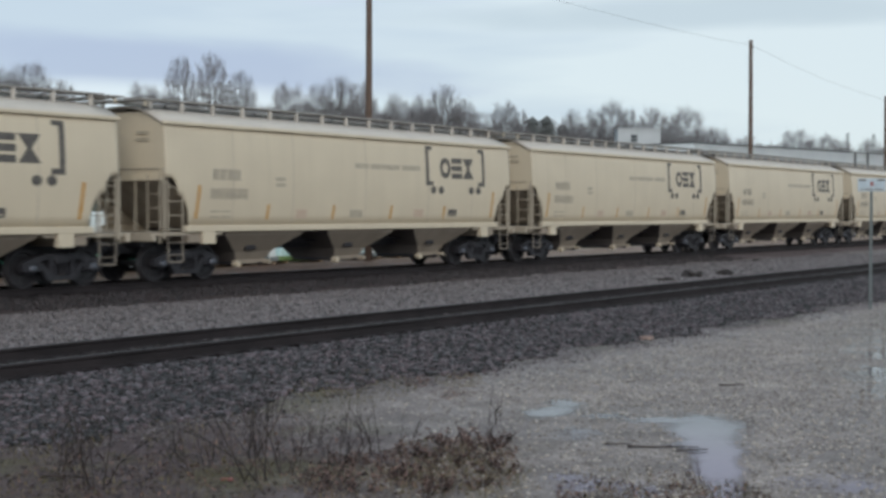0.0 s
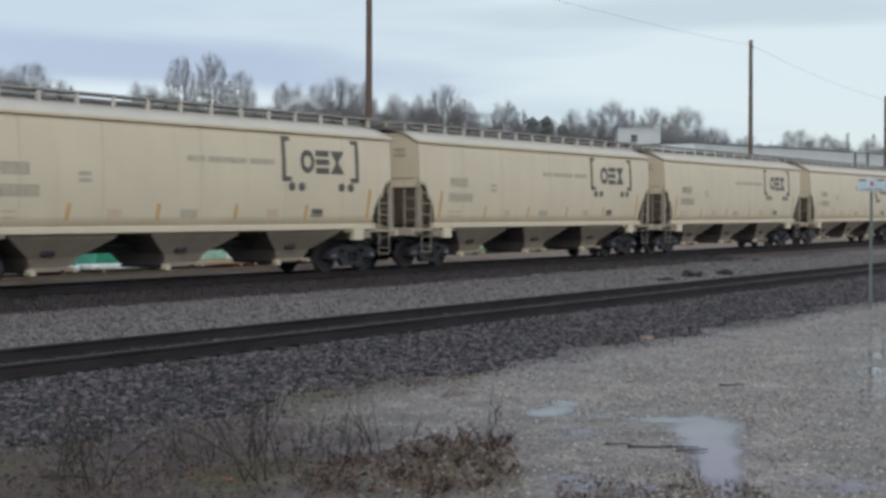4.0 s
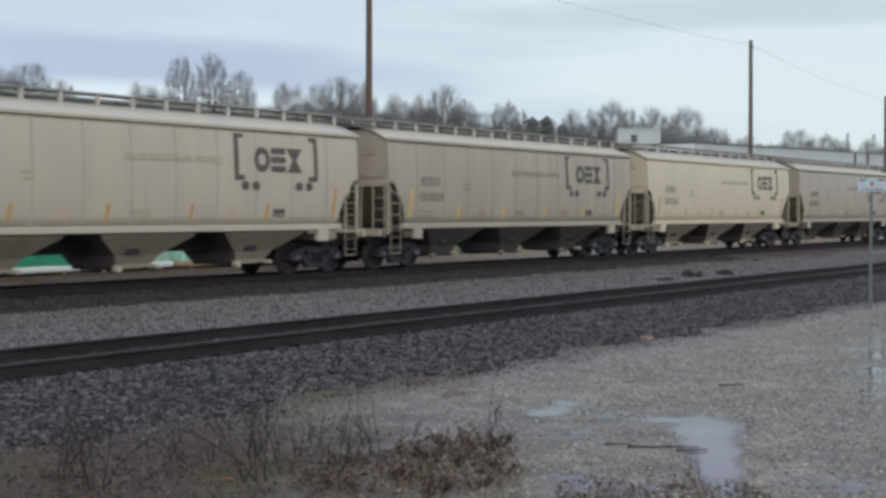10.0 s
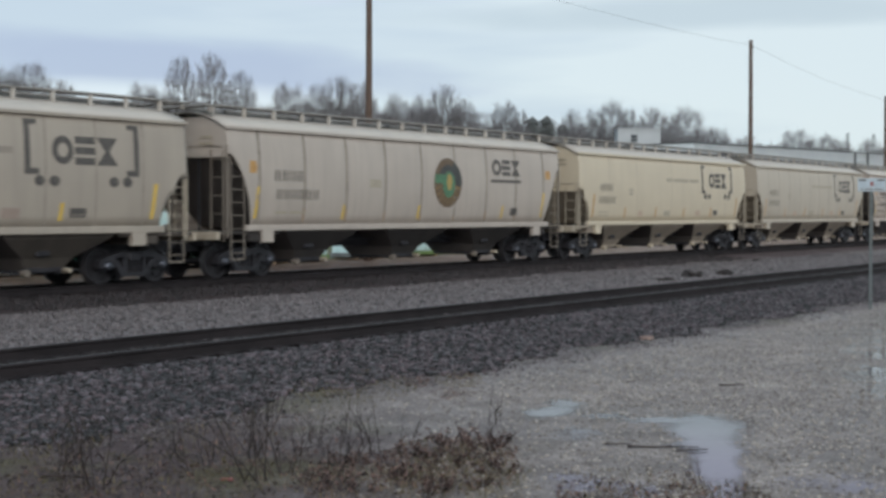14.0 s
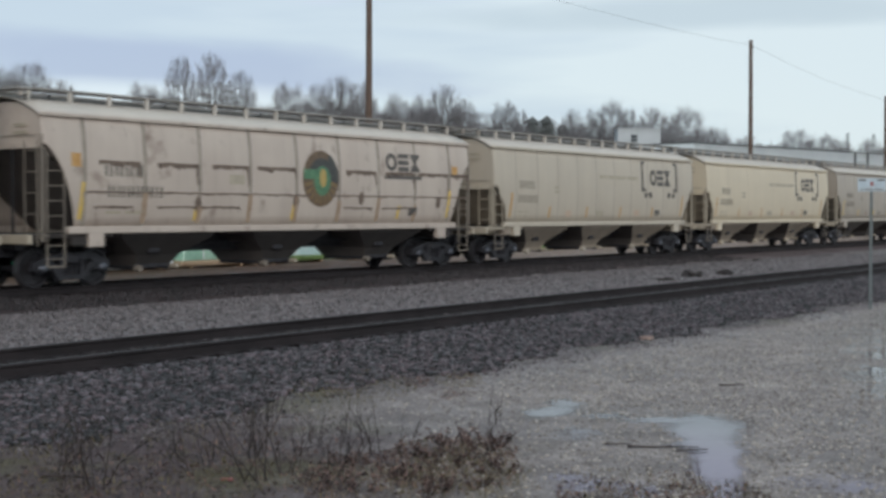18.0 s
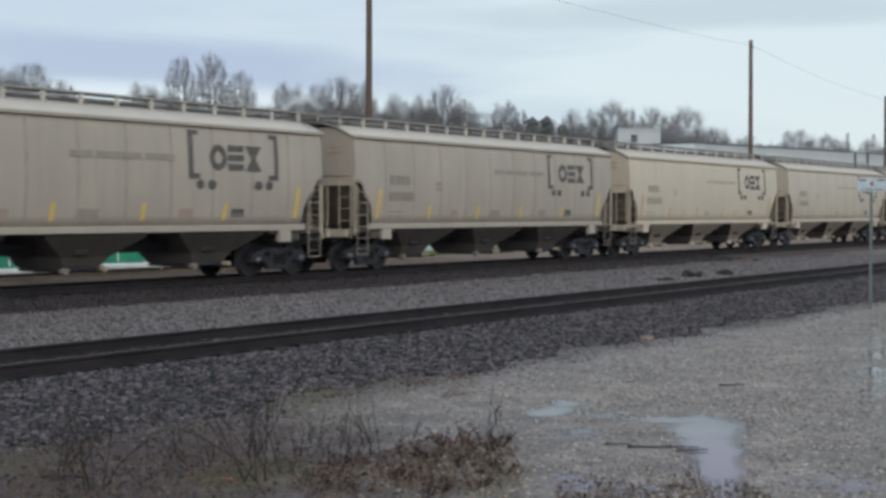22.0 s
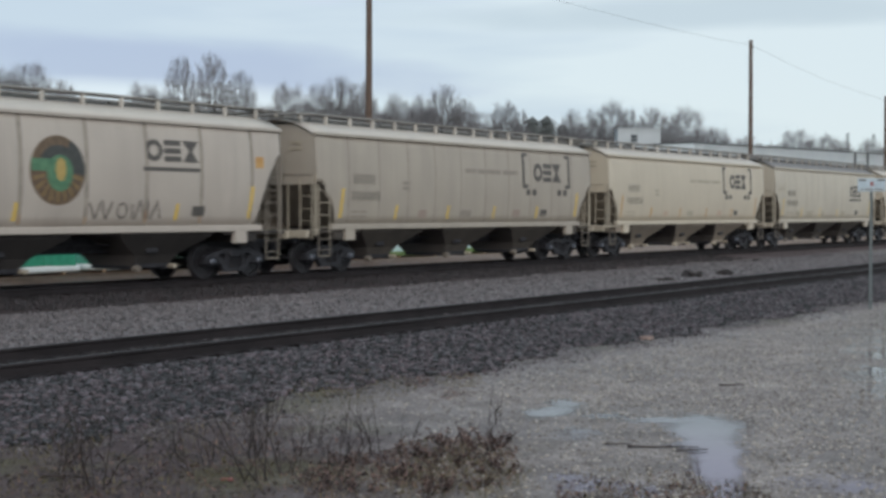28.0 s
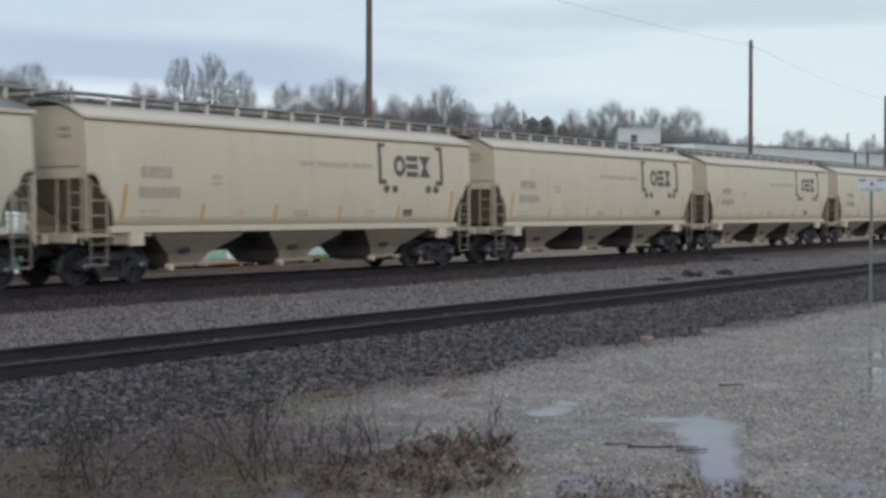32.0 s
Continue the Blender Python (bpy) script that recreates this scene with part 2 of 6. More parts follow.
WRAP_W = surface("white_plastic_wrap", (0.74, 0.79, 0.79), (0.86, 0.90, 0.89), 2.5, 0.35, 0, 0.3, fine=9)
TARP = surface("grey_tarpaulin", (0.10, 0.11, 0.11), (0.22, 0.24, 0.235), 2.5, 0.6, 0, 0.4, fine=9)
WRAP_G = surface("green_plastic_wrap", (0.03, 0.26, 0.16), (0.06, 0.38, 0.24), 2.5, 0.35, 0, 0.3, fine=9)
WRAP_T = surface("teal_plastic_wrap", (0.46, 0.66, 0.66), (0.62, 0.78, 0.77), 2.5, 0.35, 0, 0.3, fine=9)
WRAP_M = surface("mint_plastic_wrap", (0.26, 0.50, 0.38), (0.46, 0.66, 0.54), 2.5, 0.35, 0, 0.3, fine=9)
WRAP_O = surface("grass_green_wrap", (0.10, 0.17, 0.05), (0.20, 0.29, 0.10), 2.5, 0.5, 0, 0.3, fine=9)
LUMBER = surface("raw_lumber", (0.36, 0.25, 0.16), (0.52, 0.38, 0.26), 4, 0.8, 0, 0.2, stretch=(0.5, 8, 8))
STONE_B = surface("brown_ballast_stone", (0.011, 0.0085, 0.0085), (0.055, 0.0425, 0.041), 9, 0.6, 0, 0.3, island=0.8, low=0.3, high=1.0)
STONE_T = surface("dusty_brown_ballast_stone", (0.012, 0.009, 0.0096), (0.062, 0.047, 0.049), 1.5, 0.6, 0, 0.3, island=0.7, low=0.3, high=0.95)
STONE_P = surface("lot_pebble", (0.135, 0.116, 0.105), (0.57, 0.51, 0.455), 9, 0.5, 0, 0.3, island=0.8, low=0.22, high=1.0)
STONE_D = surface("dark_ballast_stone", (0.0065, 0.0050, 0.0058), (0.165, 0.125, 0.140), 1.3, 0.5, 0, 0.3, island=0.62, low=0.46, high=0.90, fine_mix=0.2)
STONE_L = surface("pale_gravel_stone", (0.046, 0.039, 0.0405), (0.25, 0.216, 0.220), 1.1, 0.42, 0, 0.3, island=0.7, low=0.25, high=0.95, fine_mix=0.2)
STEM = surface("dry_weed_stem", (0.016, 0.012, 0.012), (0.05, 0.037, 0.034), 6, 0.9, 0, 0, island=0.5)
DEADLEAF = surface("dead_weed_leaf", (0.026, 0.0135, 0.014), (0.19, 0.122, 0.102), 6, 0.9, 0, 0, island=0.6)
GRASS = surface("winter_grass", (0.055, 0.05, 0.024), (0.20, 0.165, 0.085), 4, 0.9, 0, 0, island=0.6)
DEBRIS = surface("rusty_scrap", (0.015, 0.012, 0.012), (0.045, 0.035, 0.033), 7, 0.8, 0, 0.3)
STRAW = surface("bleached_straw", (0.10, 0.07, 0.045), (0.34, 0.26, 0.16), 5, 0.9, 0, 0, island=0.6)
REDBIT = surface("faded_red_plastic", (0.16, 0.05, 0.045), (0.24, 0.09, 0.08), 6, 0.5, 0, 0.1)
BRICK = surface("broken_brick", (0.24, 0.155, 0.13), (0.36, 0.27, 0.235), 12, 0.85, 0, 0.3)


def water_material():
    """Shallow rain water that thins out to bare gravel at its rim."""
    m = bpy.data.materials.new("puddle_water")
    m.use_nodes = True
    n, l = m.node_tree.nodes, m.node_tree.links
    b = n["Principled BSDF"]
    b.inputs["Base Color"].default_value = (0.115, 0.108, 0.118, 1)
    b.inputs["Roughness"].default_value = 0.06
    b.inputs["IOR"].default_value = 1.33
    t = n.new("ShaderNodeTexNoise")
    t.inputs["Scale"].default_value = 2.6
    t.inputs["Detail"].default_value = 5.0
    tc = n.new("ShaderNodeTexCoord")
    l.new(tc.outputs["Object"], t.inputs["Vector"])
    at = n.new("ShaderNodeAttribute")
    at.attribute_name = "depth"
    ad = n.new("ShaderNodeMath")
    l.new(at.outputs["Fac"], ad.inputs[0])
    k = n.new("ShaderNodeMath")
    k.operation = "MULTIPLY_ADD"
    k.inputs[1].default_value, k.inputs[2].default_value = 1.7, -0.42
    l.new(t.outputs["Fac"], k.inputs[0])
    l.new(k.outputs[0], ad.inputs[1])
    r = n.new("ShaderNodeMapRange")
    r.inputs[1].default_value, r.inputs[2].default_value = 0.40, 1.35
    r.inputs[4].default_value = 0.9
    r.interpolation_type = "SMOOTHSTEP"
    l.new(ad.outputs[0], r.inputs[0])
    l.new(r.outputs[0], b.inputs["Alpha"])
    return m


WATER = water_material()


def ground_material():
    """Gravel lot, dark ballast shoulders, paler track gravel, and the yard beyond, by the distance from the lot."""
    m = bpy.data.materials.new("yard_ground")
    m.use_nodes = True
    n, l = m.node_tree.nodes, m.node_tree.links
    b = n["Principled BSDF"]
    tc = n.new("ShaderNodeTexCoord")
    sep = n.new("ShaderNodeSeparateXYZ")
    l.new(tc.outputs["Object"], sep.inputs[0])

    def tex(scale, detail=5.0, rough=0.55):
        t = n.new("ShaderNodeTexNoise")
        t.inputs["Scale"].default_value = scale
        t.inputs["Detail"].default_value = detail
        t.inputs["Roughness"].default_value = rough
        l.new(tc.outputs["Object"], t.inputs["Vector"])
        return t.outputs["Fac"]

    def maths(op, a, c):
        x = n.new("ShaderNodeMath")
        x.operation = op
        for s, v in zip(x.inputs, (a, c)):
            if isinstance(v, (int, float)):
                s.default_value = v
            else:
                l.new(v, s)
        return x.outputs[0]

    def ramp(fac, stops):
        r = n.new("ShaderNodeValToRGB")
        e = r.color_ramp.elements
        for i, (p, c) in enumerate(stops):
            if i > 1:
                e.new(p)
            e[i].position, e[i].color = p, (*c, 1)
        l.new(fac, r.inputs["Fac"])
        return r.outputs[0]

    def step(value, a, c):
        r = n.new("ShaderNodeMapRange")
        r.inputs[1].default_value, r.inputs[2].default_value = a, c
        r.interpolation_type = "SMOOTHSTEP"
        l.new(value, r.inputs[0])
        return r.outputs[0]

    def mixed(fac, a, c):
        x = n.new("ShaderNodeMix")
        x.data_type = "RGBA"
        l.new(fac, x.inputs[0])
        l.new(a, x.inputs[6])
        l.new(c, x.inputs[7])
        return x.outputs[2]

    broad, mid, fine, grit = tex(0.35), tex(2.2), tex(14.0, 4.0, 0.7), tex(45.0, 3.0, 0.8)
    pebble = maths("ADD", maths("MULTIPLY", fine, 0.45), maths("MULTIPLY", grit, 0.55))
    lot = ramp(maths("ADD", pebble, maths("MULTIPLY", maths("SUBTRACT", maths("ADD", mid, broad), 1.0), 0.42)), [(0.34, (0.098, 0.083, 0.079)), (0.52, (0.206, 0.176, 0.167)), (0.68, (0.40, 0.35, 0.328))])
    soil = ramp(pebble, [(0.34, (0.028, 0.0200, 0.0208)), (0.52, (0.080, 0.058, 0.0595)), (0.68, (0.19, 0.143, 0.145))])
    moss = ramp(pebble, [(0.34, (0.034, 0.029, 0.017)), (0.52, (0.085, 0.073, 0.044)), (0.68, (0.18, 0.155, 0.11))])
    soil = mixed(step(tex(0.9, 4.0), 0.48, 0.66), soil, moss)
    ballast = ramp(pebble, [(0.36, (0.010, 0.0087, 0.0095)), (0.52, (0.040, 0.0318, 0.035)), (0.68, (0.12, 0.0965, 0.106))])
    pale = ramp(pebble, [(0.36, (0.085, 0.073, 0.073)), (0.52, (0.168, 0.146, 0.145)), (0.68, (0.265, 0.232, 0.231))])
    oily = ramp(pebble, [(0.36, (0.013, 0.011, 0.0115)), (0.52, (0.032, 0.0265, 0.0275)), (0.68, (0.065, 0.054, 0.056))])
    brown = ramp(pebble, [(0.36, (0.024, 0.0178, 0.0184)), (0.52, (0.056, 0.042, 0.043)), (0.68, (0.11, 0.085, 0.086))])
    # ballast pales with distance: haze and grazing sheen put into the colour
    hazed_brown = ramp(pebble, [(0.36, (0.048, 0.0365, 0.037)), (0.52, (0.11, 0.085, 0.086)), (0.68, (0.19, 0.150, 0.150))])
    brown = mixed(step(maths("ADD", sep.outputs[0], maths("MULTIPLY", broad, 12.0)), 32, 72), brown, hazed_brown)
    yard_dark = ramp(mid, [(0.36, (0.034, 0.019, 0.013)), (0.5, (0.078, 0.043, 0.029)), (0.64, (0.14, 0.082, 0.056))])
    yard = ramp(mid, [(0.36, (0.14, 0.095, 0.07)), (0.5, (0.225, 0.162, 0.126)), (0.64, (0.31, 0.232, 0.19))])
    yard = mixed(step(maths("ADD", sep.outputs[0], maths("MULTIPLY", broad, 14.0)), 48, 72), yard_dark, yard)
    turf = ramp(mid, [(0.36, (0.05, 0.06, 0.028)), (0.5, (0.10, 0.11, 0.05)), (0.64, (0.17, 0.15, 0.08))])
    y = maths("ADD", sep.outputs[1], maths("MULTIPLY", maths("SUBTRACT", mid, 0.5), 1.6))
    y = maths("ADD", y, maths("MULTIPLY", maths("SUBTRACT", broad, 0.5), 1.6))
    dx = maths("SUBTRACT", sep.outputs[0], 6.0)
    dy = maths("SUBTRACT", sep.outputs[1], 8.6)
    dist = maths("SQRT", maths("ADD", maths("MULTIPLY", maths("MULTIPLY", dx, dx), 0.5), maths("MULTIPLY", maths("MULTIPLY", dy, dy), 1.3)), 0.0)
    dist = maths("ADD", dist, maths("MULTIPLY", maths("SUBTRACT", mid, 0.5), 2.4))
    ex = maths("SUBTRACT", sep.outputs[0], 8.9)
    ey = maths("SUBTRACT", sep.outputs[1], 6.65)
    bed = maths("SQRT", maths("ADD", maths("MULTIPLY", ex, ex), maths("MULTIPLY", maths("MULTIPLY", ey, ey), 1.6)), 0.0)
    bed = maths("ADD", bed, maths("MULTIPLY", maths("SUBTRACT", mid, 0.5), 2.0))
    col = mixed(step(dist, 1.5, 5.0), soil, lot)
    col = mixed(maths("ADD", maths("MULTIPLY", step(bed, 0.3, 1.1), 0.42), 0.58), soil, col)
    col = mixed(maths("MULTIPLY", step(y, 8.95, 9.65), 0.8), col, soil)
    col = mixed(step(y, 9.75, 10.15), col, ballast)
    core = maths("MULTIPLY", step(sep.outputs[1], 12.45, 12.62), maths("SUBTRACT", 1.0, step(sep.outputs[1], 14.3, 14.5)))
    col = mixed(core, col, oily)
    col = mixed(step(y, 15.0, 15.8), col, pale)
    col = mixed(step(y, 22.9, 23.3), col, brown)
    under = maths("MULTIPLY", step(sep.outputs[1], 25.2, 25.6), maths("SUBTRACT", 1.0, step(sep.outputs[1], 27.5, 28.0)))
    col = mixed(under, col, oily)
    col = mixed(step(y, 28.4, 29.6), col, yard)
    col = mixed(step(y, 39.0, 41.5), col, turf)
    l.new(col, b.inputs["Base Color"])
    wet = step(broad, 0.40, 0.62)
    l.new(maths("ADD", maths("MULTIPLY", wet, 0.2), 0.52), b.inputs["Roughness"])
    gloss = maths("MULTIPLY", step(dist, 1.7, 3.7), maths("SUBTRACT", 1.0, step(y, 22.5, 24.0)))
    l.new(maths("ADD", maths("MULTIPLY", gloss, 0.42), 0.08), b.inputs["Specular IOR Level"])
    bp = n.new("ShaderNodeBump")
    bp.inputs["Strength"].default_value = 0.8
    bp.inputs["Distance"].default_value = 0.03
    l.new(pebble, bp.inputs["Height"])
    l.new(bp.outputs[0], b.inputs["Normal"])
    return m


GROUND = ground_material()


# ---------------------------------------------------------------- mesh helpers
def part(name, bm, material, parent, label="", at=None, smooth=False):
    """Links a bmesh (or a mesh that is shared) as ONE mesh object under a thing or a part."""
    if isinstance(bm, bmesh.types.BMesh):
        me = bpy.data.meshes.new(name)
        bm.to_mesh(me)
        bm.free()
        me.materials.append(material)
        if smooth:
            for p in me.polygons:
                p.use_smooth = True
    else:
        me = bm
    ob = new(name, me)
    if parent is not None:
        ob.parent = parent
    if at is not None:
        ob.matrix_basis = at
    if label:
        ob["label"] = label
    return ob


def mesh_of(name, verts, faces, material, smooth=False):
    me = bpy.data.meshes.new(name)
    me.from_pydata(verts, [], faces)
    me.materials.append(material)
    if smooth:
        me.polygons.foreach_set("use_smooth", [True] * len(me.polygons))
    return me


def add_box(bm, x0, x1, y0, y1, z0, z1, bevel=0.0):
    m = Matrix.Translation(((x0 + x1) / 2, (y0 + y1) / 2, (z0 + z1) / 2)) @ Matrix.Diagonal((x1 - x0, y1 - y0, z1 - z0, 1))
    r = bmesh.ops.create_cube(bm, size=1.0, matrix=m)
    if bevel:
        edges = list({e for v in r["verts"] for e in v.link_edges})
        bmesh.ops.bevel(bm, geom=edges, offset=bevel, segments=1, affect="EDGES", clamp_overlap=True)
    return bm


def box(x0, x1, y0, y1, z0, z1, bevel=0.0):
    return add_box(bmesh.new(), x0, x1, y0, y1, z0, z1, bevel)


def add_rod(bm, a, c, r, seg=6, r2=None):
    a, c = Vector(a), Vector(c)
    d = c - a
    m = Matrix.Translation((a + c) / 2) @ d.to_track_quat("Z", "Y").to_matrix().to_4x4()
    bmesh.ops.create_cone(bm, cap_ends=True, segments=seg, radius1=r, radius2=r if r2 is None else r2, depth=d.length, matrix=m)
    return bm


def add_prism(bm, outline, y0, y1):
    """An outline of (x, z) pairs drawn through from y0 to y1."""
    a = [bm.verts.new((x, y0, z)) for x, z in outline]
    c = [bm.verts.new((x, y1, z)) for x, z in outline]
    k = len(outline)
    fs = [bm.faces.new(a), bm.faces.new(c[::-1])]
    for i in range(k):
        fs.append(bm.faces.new((a[(i + 1) % k], a[i], c[i], c[(i + 1) % k])))
    bmesh.ops.recalc_face_normals(bm, faces=fs)
    return bm


def lathe(profile, seg=24, axis="Y"):
    """A turned solid from (radius, offset) pairs."""
    bm = bmesh.new()
    rings = []
    for r, o in profile:
        ring = []
        for i in range(seg):
            a = 2 * math.pi * i / seg
            ring.append(bm.verts.new((r * math.cos(a), o, r * math.sin(a)) if axis == "Y" else (r * math.cos(a), r * math.sin(a), o)))
        rings.append(ring)
    fs = []
    for p, q in zip(rings, rings[1:]):
        for i in range(seg):
            fs.append(bm.faces.new((p[i], p[(i + 1) % seg], q[(i + 1) % seg], q[i])))
    fs += [bm.faces.new(rings[0]), bm.faces.new(rings[-1])]
    bmesh.ops.recalc_face_normals(bm, faces=fs)
    return bm


def thing(name, label, category, at=None, group="", kind=""):
    ob = new(name)
    ob.empty_display_size = 0.3
    if at is not None:
        ob.matrix_basis = at
    return tagged(ob, label, category, group, kind)


# ---------------------------------------------------------------- ground and tracks
NEAR_Y, FAR_Y = 13.61, 26.50     # centre lines of the empty track and of the train's track
PROFILE = [(-400, -0.32), (8.8, -0.31), (9.7, -0.29), (11.9, -0.17), (12.3, -0.155), (15.2, -0.155), (16.8, -0.30), (23.2, -0.34), (24.9, -0.20), (28.1, -0.20), (29.6, -0.42), (90, -0.42), (150, 2.0), (260, 12.0), (420, 26.0), (900, 30.0)]


def ground_z(x, y):
    z = -0.32
    for (a, za), (c, zc) in zip(PROFILE, PROFILE[1:]):
        if a <= y <= c:
            z = za + (zc - za) * (y - a) / (c - a)
    if -20 < y < 40 and -30 < x < 130:
        z += 0.014 * noise.noise((x * 0.35, y * 0.35, 3.1))
        z += 0.008 * noise.noise((x * 1.5, y * 1.5, 7.7))
    return z


def spans(*runs):
    out = []
    for a, c, s in runs:
        k = max(1, round((c - a) / s))
        out += [a + (c - a) * i / k for i in range(k)]
    return out + [runs[-1][1]]


gx = spans((-900, -100, 100), (-100, 0, 10), (0, 4, 1), (4, 30, 0.3), (30, 80, 1.0), (80, 300, 10), (300, 1500, 100))
gy = spans((-500, -20, 60), (-20, 0, 2), (0, 30, 0.28), (30, 100, 3), (100, 900, 25))
gv = [(x, y, ground_z(x, y)) for y in gy for x in gx]
nx = len(gx)
gf = [(j * nx + i, j * nx + i + 1, (j + 1) * nx + i + 1, (j + 1) * nx + i) for j in range(len(gy) - 1) for i in range(nx - 1)]
ground = new("ground", mesh_of("ground", gv, gf, GROUND, True))
tagged(ground, "wet gravel lot and ballast with a wooded rise behind", "ground", kind="structure")

RAIL_SECTION = [(-0.07, 0), (0.07, 0), (0.07, 0.012), (0.012, 0.03), (0.009, 0.125), (0.036, 0.138), (0.036, 0.168), (0.028, 0.172), (-0.028, 0.172), (-0.036, 0.168), (-0.036, 0.138), (-0.009, 0.125), (-0.012, 0.03), (-0.07, 0.012)]


def rail_mesh(name, x0, x1):
    bm = bmesh.new()
    a = [bm.verts.new((x0, y, z)) for y, z in RAIL_SECTION]
    c = [bm.verts.new((x1, y, z)) for y, z in RAIL_SECTION]
    k = len(a)
    fs = [bm.faces.new((a[i], a[(i + 1) % k], c[(i + 1) % k], c[i])) for i in range(k)]
    fs += [bm.faces.new(a), bm.faces.new(c[::-1])]
    bmesh.ops.recalc_face_normals(bm, faces=fs)
    me = bpy.data.meshes.new(name)
    bm.to_mesh(me)
    bm.free()
    me.materials.append(RAIL)
    me.materials.append(RAILTOP)
    for p in me.polygons:
        if p.normal.z > 0.95 and p.center.z > 0.17:
            p.material_index = 1
    return me


def track(y, top, label, x0, x1):
    t = thing("railway_track", label, "railway track", pose(0, y, top - 0.172), kind="structure")
    rm = rail_mesh("rail", -400, 1400)
    for side in (-0.753, 0.753):
        part("rail", rm, RAIL, t, at=pose(0, side, 0))
    rng = random.Random(4)
    ties = []
    for i in range(3):
        bm = box(-0.115, 0.115, -1.3, 1.3, -0.17, 0.0, 0.012)
        for v in bm.verts:
            v.co += Vector((rng.uniform(-0.012, 0.012), rng.uniform(-0.03, 0.03), rng.uniform(-0.006, 0.004)))
        me = bpy.data.meshes.new("tie")
        bm.to_mesh(me)
        bm.free()
        me.materials.append(TIE)
        ties.append(me)
    plate = bpy.data.meshes.new("tie_plate")
    bm = box(-0.1, 0.1, -0.18, 0.18, -0.004, 0.014, 0.004)
    bm.to_mesh(plate)
    bm.free()
    plate.materials.append(RAIL)
    x = x0
    while x < x1:
        part("tie", rng.choice(ties), TIE, t, at=pose(x + rng.uniform(-0.03, 0.03), rng.uniform(-0.04, 0.04), 0.0, 0, 0, rng.uniform(-1, 1)))
        if x < 50:
            for side in (-0.753, 0.753):
                part("tie_plate", plate, RAIL, t, at=pose(x, side, 0.0))
        x += 0.52
    return t


track(NEAR_Y, 0.03, "empty railway track with dark brown rails on ballast", 4, 110)
track(FAR_Y, 0.0, "railway track with dark brown rails under the train", 14, 120)

# ---------------------------------------------------------------- poles and wires
POLE_Y = 38.0
POLE_X = [49.2, 94.6, 127.4]
POLE_TOP = 14.3


POLE_TOPS = {127.4: 12.55}     # the third pole in sight is shorter


def utility_pole(x, y):
    t = thing("utility_pole", "tall bare weathered wooden utility pole", "utility pole", pose(x, y, ground_z(x, y) - 0.05), "poles along the tracks")
    bm = bmesh.new()
    h = POLE_TOPS.get(x, POLE_TOP) - ground_z(x, y) + 0.05
    ring = None
    for i in range(9):
        f = i / 8
        r = 0.19 - 0.06 * f
        now = [bm.verts.new((r * math.cos(a) + 0.05 * math.sin(3 * f + x), r * math.sin(a), f * h)) for a in [k * math.pi / 5 for k in range(10)]]
        if ring:
            for k in range(10):
                bm.faces.new((ring[k], ring[(k + 1) % 10], now[(k + 1) % 10], now[k]))
        else:
            bm.faces.new(now[::-1])
        ring = now
    bm.faces.new(ring)
    part("pole", bm, WOOD_POLE, t, smooth=True)
    bm = lathe([(0.02, 0), (0.05, 0.02), (0.06, 0.08), (0.035, 0.12), (0.05, 0.16), (0.01, 0.2)], 8, "Z")
    part("insulator", bm, STEEL, t, "grey porcelain insulator", at=pose(0.05 * math.sin(3 + x), -0.17, h - 0.60))
    part("insulator_pin", add_rod(bmesh.new(), (0.05 * math.sin(3 + x), 0, h - 0.62), (0.05 * math.sin(3 + x), -0.17, h - 0.58), 0.02, 6), STEEL, t)
    for k in range(7):
        part("step_bolt", add_rod(bmesh.new(), (0, 0, 0), (0.3 if k % 2 else -0.3, 0, 0), 0.012, 5), STEEL, t, at=pose(0.03, 0, h * (0.35 + 0.09 * k)))
    return t


for px in [POLE_X[0] - 45.4] + POLE_X + [POLE_X[2] + 42]:
    utility_pole(px, POLE_Y)


def cable(a, c, sag, r=0.008):
    bm = bmesh.new()
    prev, k = None, 14
    for i in range(k + 1):
        f = i / k
        p = Vector(a).lerp(Vector(c), f) - Vector((0, 0, sag * 4 * f * (1 - f)))
        now = [bm.verts.new(p + Vector((0, r * math.cos(q), r * math.sin(q)))) for q in (0.5, 2.6, 4.7)]
        if prev:
            for j in range(3):
                bm.faces.new((prev[j], prev[(j + 1) % 3], now[(j + 1) % 3], now[j]))
        prev = now
    return bm


px = [POLE_X[0] - 45.4] + POLE_X + [POLE_X[2] + 42]
for a, c in zip(px, px[1:]):
    ob = part("overhead_wire", cable((a, POLE_Y - 0.17, POLE_TOPS.get(a, POLE_TOP) - 0.42), (c, POLE_Y - 0.17, POLE_TOPS.get(c, POLE_TOP) - 0.42), 0.36), WIRE, None)
    tagged(ob, "thin black overhead wire strung between wooden poles", "wire", "overhead wires")


